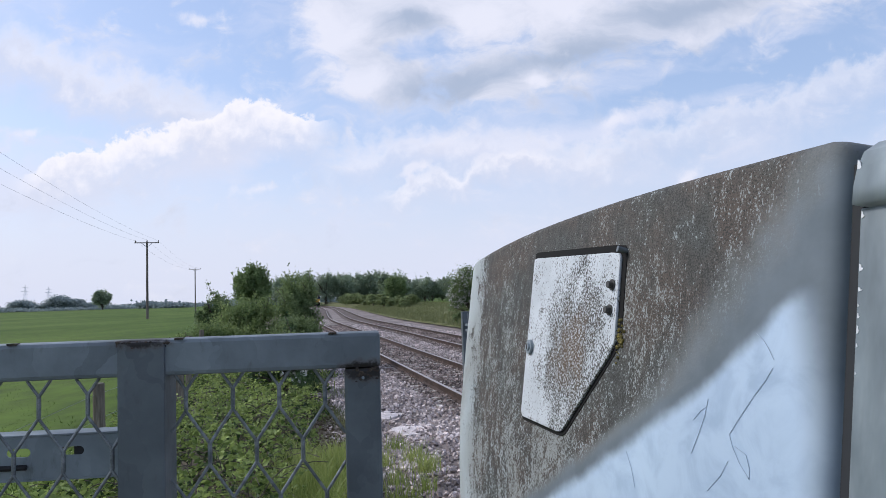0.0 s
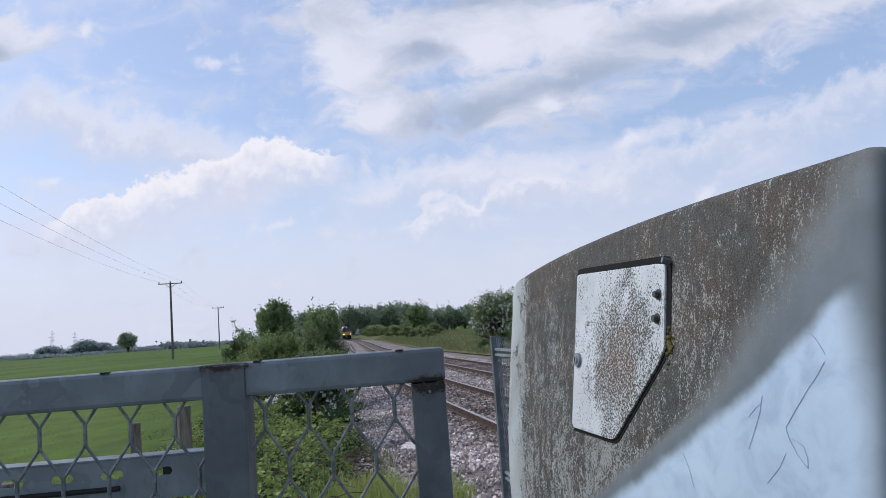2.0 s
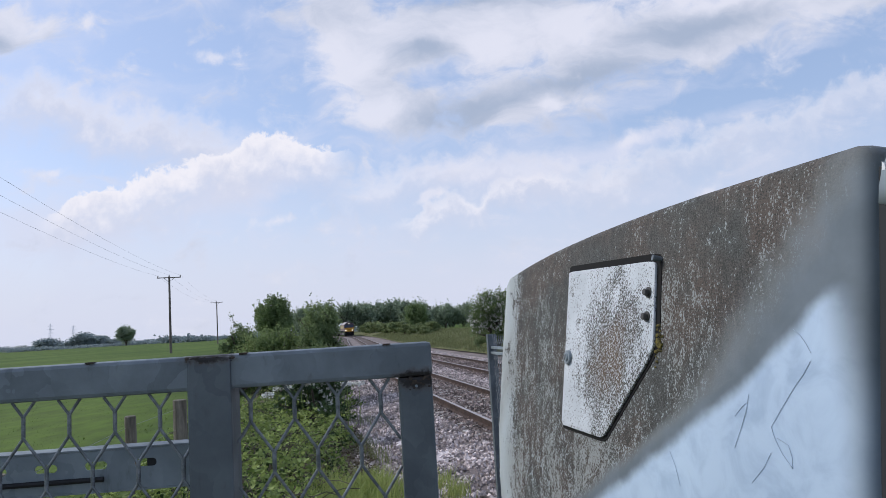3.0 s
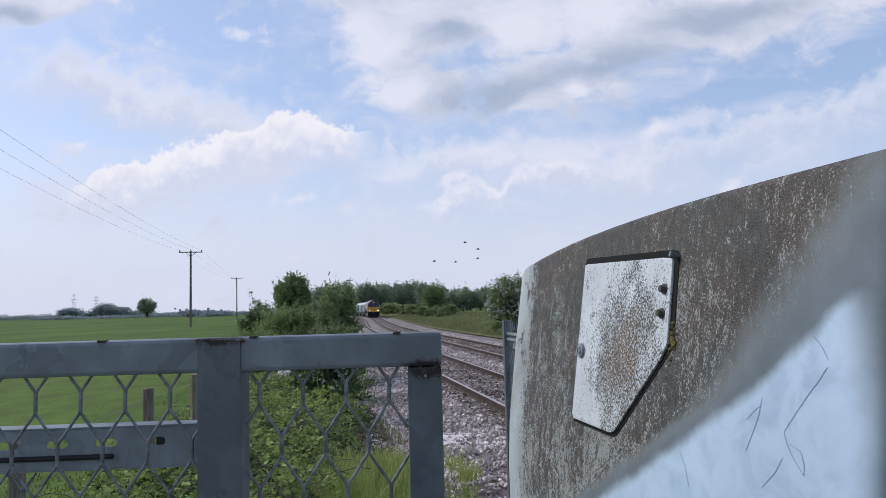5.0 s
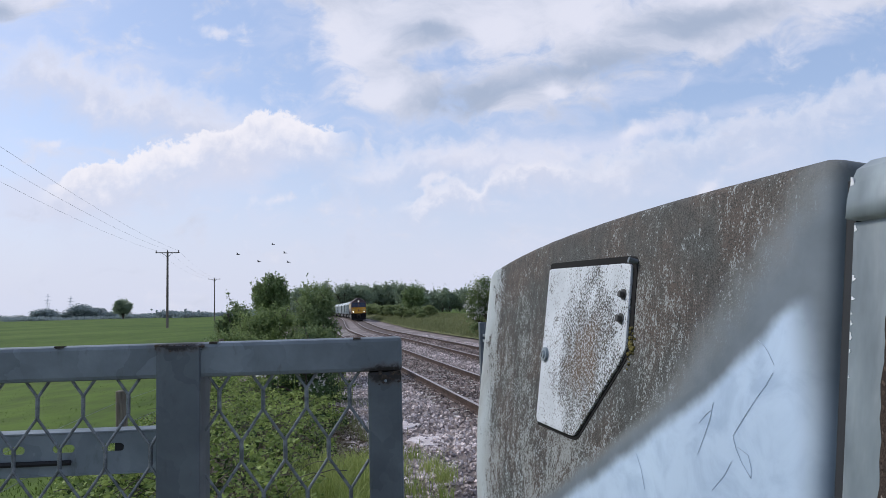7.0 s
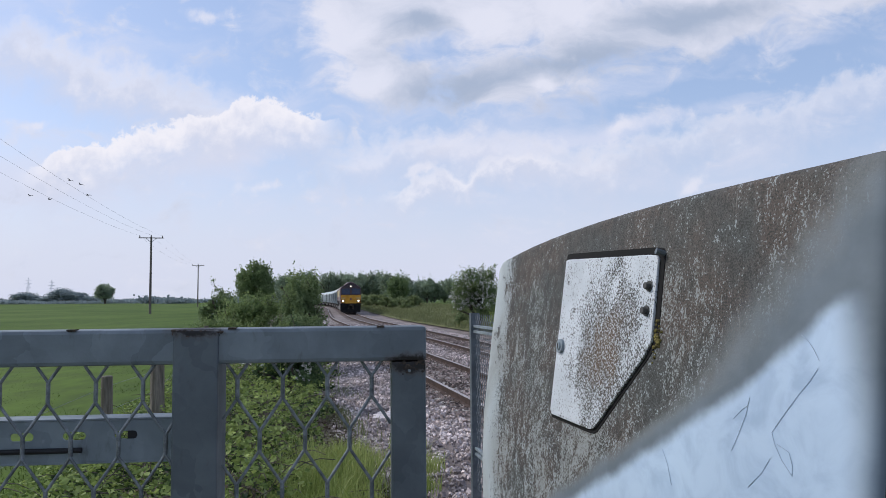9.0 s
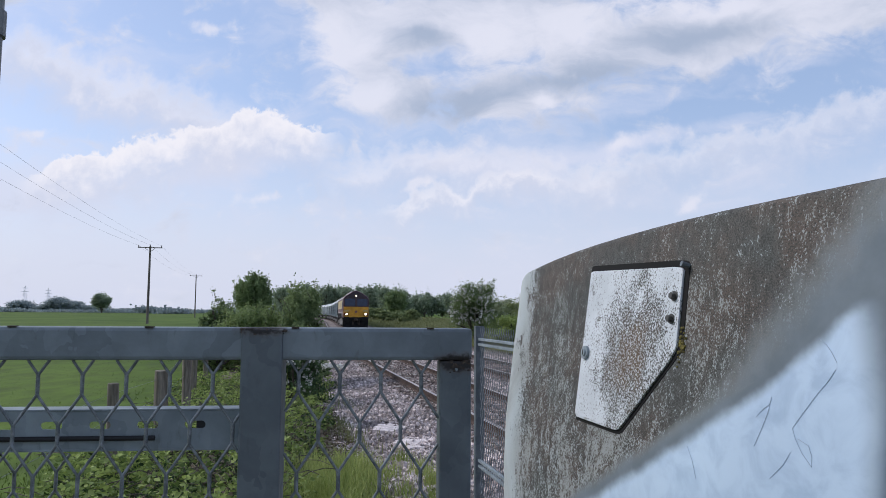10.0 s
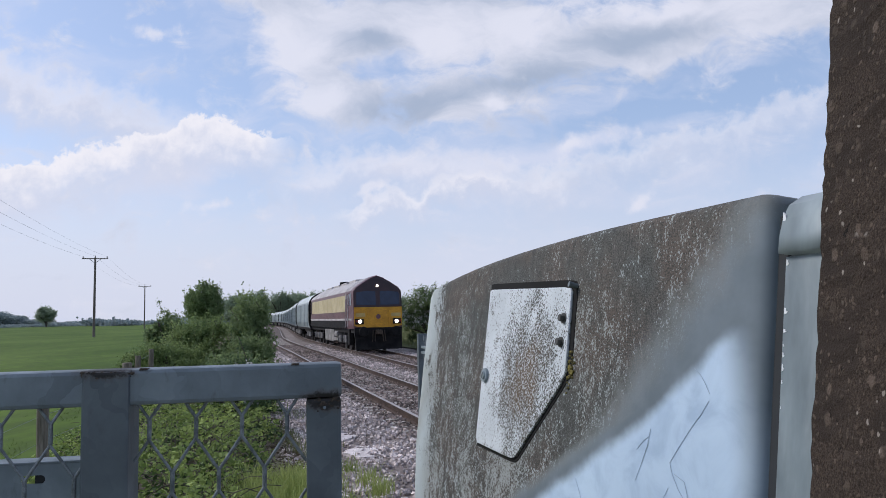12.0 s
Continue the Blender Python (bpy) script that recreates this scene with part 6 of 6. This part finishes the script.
    part("buffer_beam", box_bm((-1.27, -0.28, 0.78), (1.27, -0.06, 1.24), 0.03), LOCO_BLACK, top)
    part("snow_plough", loft([[(-1.22, -0.10, 0.16), (1.22, -0.10, 0.16), (1.25, -0.22, 0.80), (-1.25, -0.22, 0.80)], [(-1.22, 0.10, 0.16), (1.22, 0.10, 0.16), (1.25, -0.04, 0.80), (-1.25, -0.04, 0.80)]]), LOCO_BLACK, top, "black plough below the buffers")
    make_bogie(top, -4.1, (-1.8, 0.0, 1.8))
    make_bogie(top, -17.1, (-1.8, 0.0, 1.8))
    return top


WAGON_LEN, WAGON_GAP = 16.6, 1.1


def make_wagon():
    top = thing("hopper_wagon", "pale dusty covered hopper wagon with a rounded roof", "freight wagon", "wagons of the train")
    prof = [(-1.22, 1.12), (-1.34, 1.55), (-1.34, 2.90), (-1.28, 3.22), (-1.07, 3.56), (-0.72, 3.82), (-0.36, 3.94), (0, 3.98), (0.36, 3.94), (0.72, 3.82), (1.07, 3.56), (1.28, 3.22), (1.34, 2.90), (1.34, 1.55), (1.22, 1.12)]
    L = WAGON_LEN
    body = part("hopper_body", loft([[(x, y, z) for x, z in prof] for y in (-0.55, -L + 0.55)]), WAGON, top, "pale grey-green hopper side")
    hood = [p for p in prof if p[1] > 3.0]
    part("hood", loft([[(x * 1.008, y, z + 0.02) for x, z in hood] + [(x, y, z - 0.05) for x, z in hood[::-1]] for y in (-0.50, -L + 0.50)]), WAGON_ROOF, body, "rounded pale hood")
    part("end_plate", loft([[(x * 1.01, y, z + 0.012) for x, z in prof] for y in (-0.42, -0.56)]), LOCO_BLACK, body, "dark end plate")
    part("end_plate", loft([[(x * 1.01, y, z + 0.012) for x, z in prof] for y in (-L + 0.56, -L + 0.42)]), LOCO_BLACK, body, "dark end plate")
    me = mesh_of("rib", box_bm((-0.02, -0.035, 1.20), (0.02, 0.035, 3.08), 0.01), WAGON)
    for k in range(9):
        for s in (-1, 1):
            r = part("rib", me, None, body)
            r.matrix_basis = pose(s * 1.352, -1.5 - k * (L - 3.0) / 8, 0)
    part("underframe", box_bm((-1.2, -L + 0.2, 0.92), (1.2, -0.2, 1.13), 0.02), LOCO_BLACK, top)
    for y in (-5.6, -L / 2, -L + 5.6):
        part("discharge_chute", loft([[(-0.9, y - 1.1, 1.0), (0.9, y - 1.1, 1.0), (0.9, y + 1.1, 1.0), (-0.9, y + 1.1, 1.0)], [(-0.5, y - 0.5, 0.32), (0.5, y - 0.5, 0.32), (0.5, y + 0.5, 0.32), (-0.5, y + 0.5, 0.32)]]), UNDER_GREY, top)
    for s in (-1, 1):
        for y in (0.0, -L):
            part("buffer", rod_bm((s * 0.87, y - 0.35 if y == 0 else y - 0.2, 1.05), (s * 0.87, y + 0.25 if y == 0 else y + 0.35, 1.05), 0.12, None, 10), LOCO_BLACK, top)
    make_bogie(top, -2.2, (-0.95, 0.95))
    make_bogie(top, -L + 2.2, (-0.95, 0.95))
    return top


loco = make_loco()
for piece in loco.children_recursive:   # the cab stands 6 per cent taller than drawn
    piece.data.transform(Matrix.Diagonal((1, 1, 1.06, 1)))
wagons = [make_wagon()]
for _ in range(13):
    wagons.append(copy_thing(wagons[0], Matrix()))


def make_bird(k):
    top = thing("bird", "small dark bird in flight", "bird", "birds over the meadow")
    part("body", loft([[(0.0 + 0.035 * f * math.cos(a), y, 0.03 * f * math.sin(a)) for a in np.linspace(0, 2 * math.pi, 8, endpoint=False)] for y, f in ((-0.19, 0.15), (-0.12, 0.6), (0, 1.0), (0.10, 0.7), (0.15, 0.2))]), BIRD, top)
    for s in (-1, 1):
        part("wing", loft([[(s * 0.02, -0.06, 0.01), (s * 0.02, 0.06, 0.01), (s * 0.02, 0.06, 0.022), (s * 0.02, -0.06, 0.022)], [(s * 0.18, -0.05, 0.09), (s * 0.18, 0.04, 0.09), (s * 0.18, 0.04, 0.098), (s * 0.18, -0.05, 0.098)], [(s * 0.36, -0.07, 0.05), (s * 0.36, -0.04, 0.05), (s * 0.36, -0.04, 0.054), (s * 0.36, -0.07, 0.054)]]), BIRD, top)
    return top


# offsets of the birds in their flock, and the flock's way: seconds, x, y, z
FLOCK = [(-1.5, 0, 0.0), (0.6, 1.0, 1.2), (1.5, 0.5, 0.6), (0.0, -0.5, -0.5), (1.4, 2.0, -0.1)]
FLOCK_WAY = [(0.0, 32.0, 62.0, 6.5), (2.5, 13.0, 61.0, 6.0), (5.5, -8.0, 60.0, 5.7), (6.0, -11.6, 60.0, 5.8), (6.5, -15.0, 60.0, 5.9), (7.0, -19.0, 60.0, 6.4), (9.5, -39.6, 60.0, 12.0), (12.0, -61.0, 60.0, 14.5)]
birds = [make_bird(k) for k in range(len(FLOCK))]

# ---------------------------------------------------------------- what moves
TRAIN_Y_END, TRAIN_SPEED = 39.1, 18.9   # where the cab front is at the end; metres a second


def on_rails(s, length):
    """The pose of a vehicle whose front is s metres along the far track."""
    f, r = on_line(s), on_line(s + length)
    d = f - r
    return pose(f[0], f[1], RAIL_Z, 0, 0, math.degrees(math.atan2(d[1], d[0])) - 90)


def motions():
    s_end = along_of_y(TRAIN_Y_END)
    times = [0.5 * k for k in range(25)]
    walk(loco, [(t, on_rails(s_end + TRAIN_SPEED * (12 - t), 21.3)) for t in times])
    for k, w in enumerate(wagons):
        s0 = s_end + 21.3 + 0.9 + k * (WAGON_LEN + WAGON_GAP)
        walk(w, [(t, on_rails(s0 + TRAIN_SPEED * (12 - t), WAGON_LEN)) for t in times])
    for b, (dx, dy, dz) in zip(birds, FLOCK):
        walk(b, [(t, pose(x + dx * (1 + 0.04 * t), y + dy, z + dz + 0.3 * math.sin(t * 1.3 + dx), 0, 12 * math.sin(t * 2 + dz), 80)) for t, x, y, z in FLOCK_WAY])


motions()
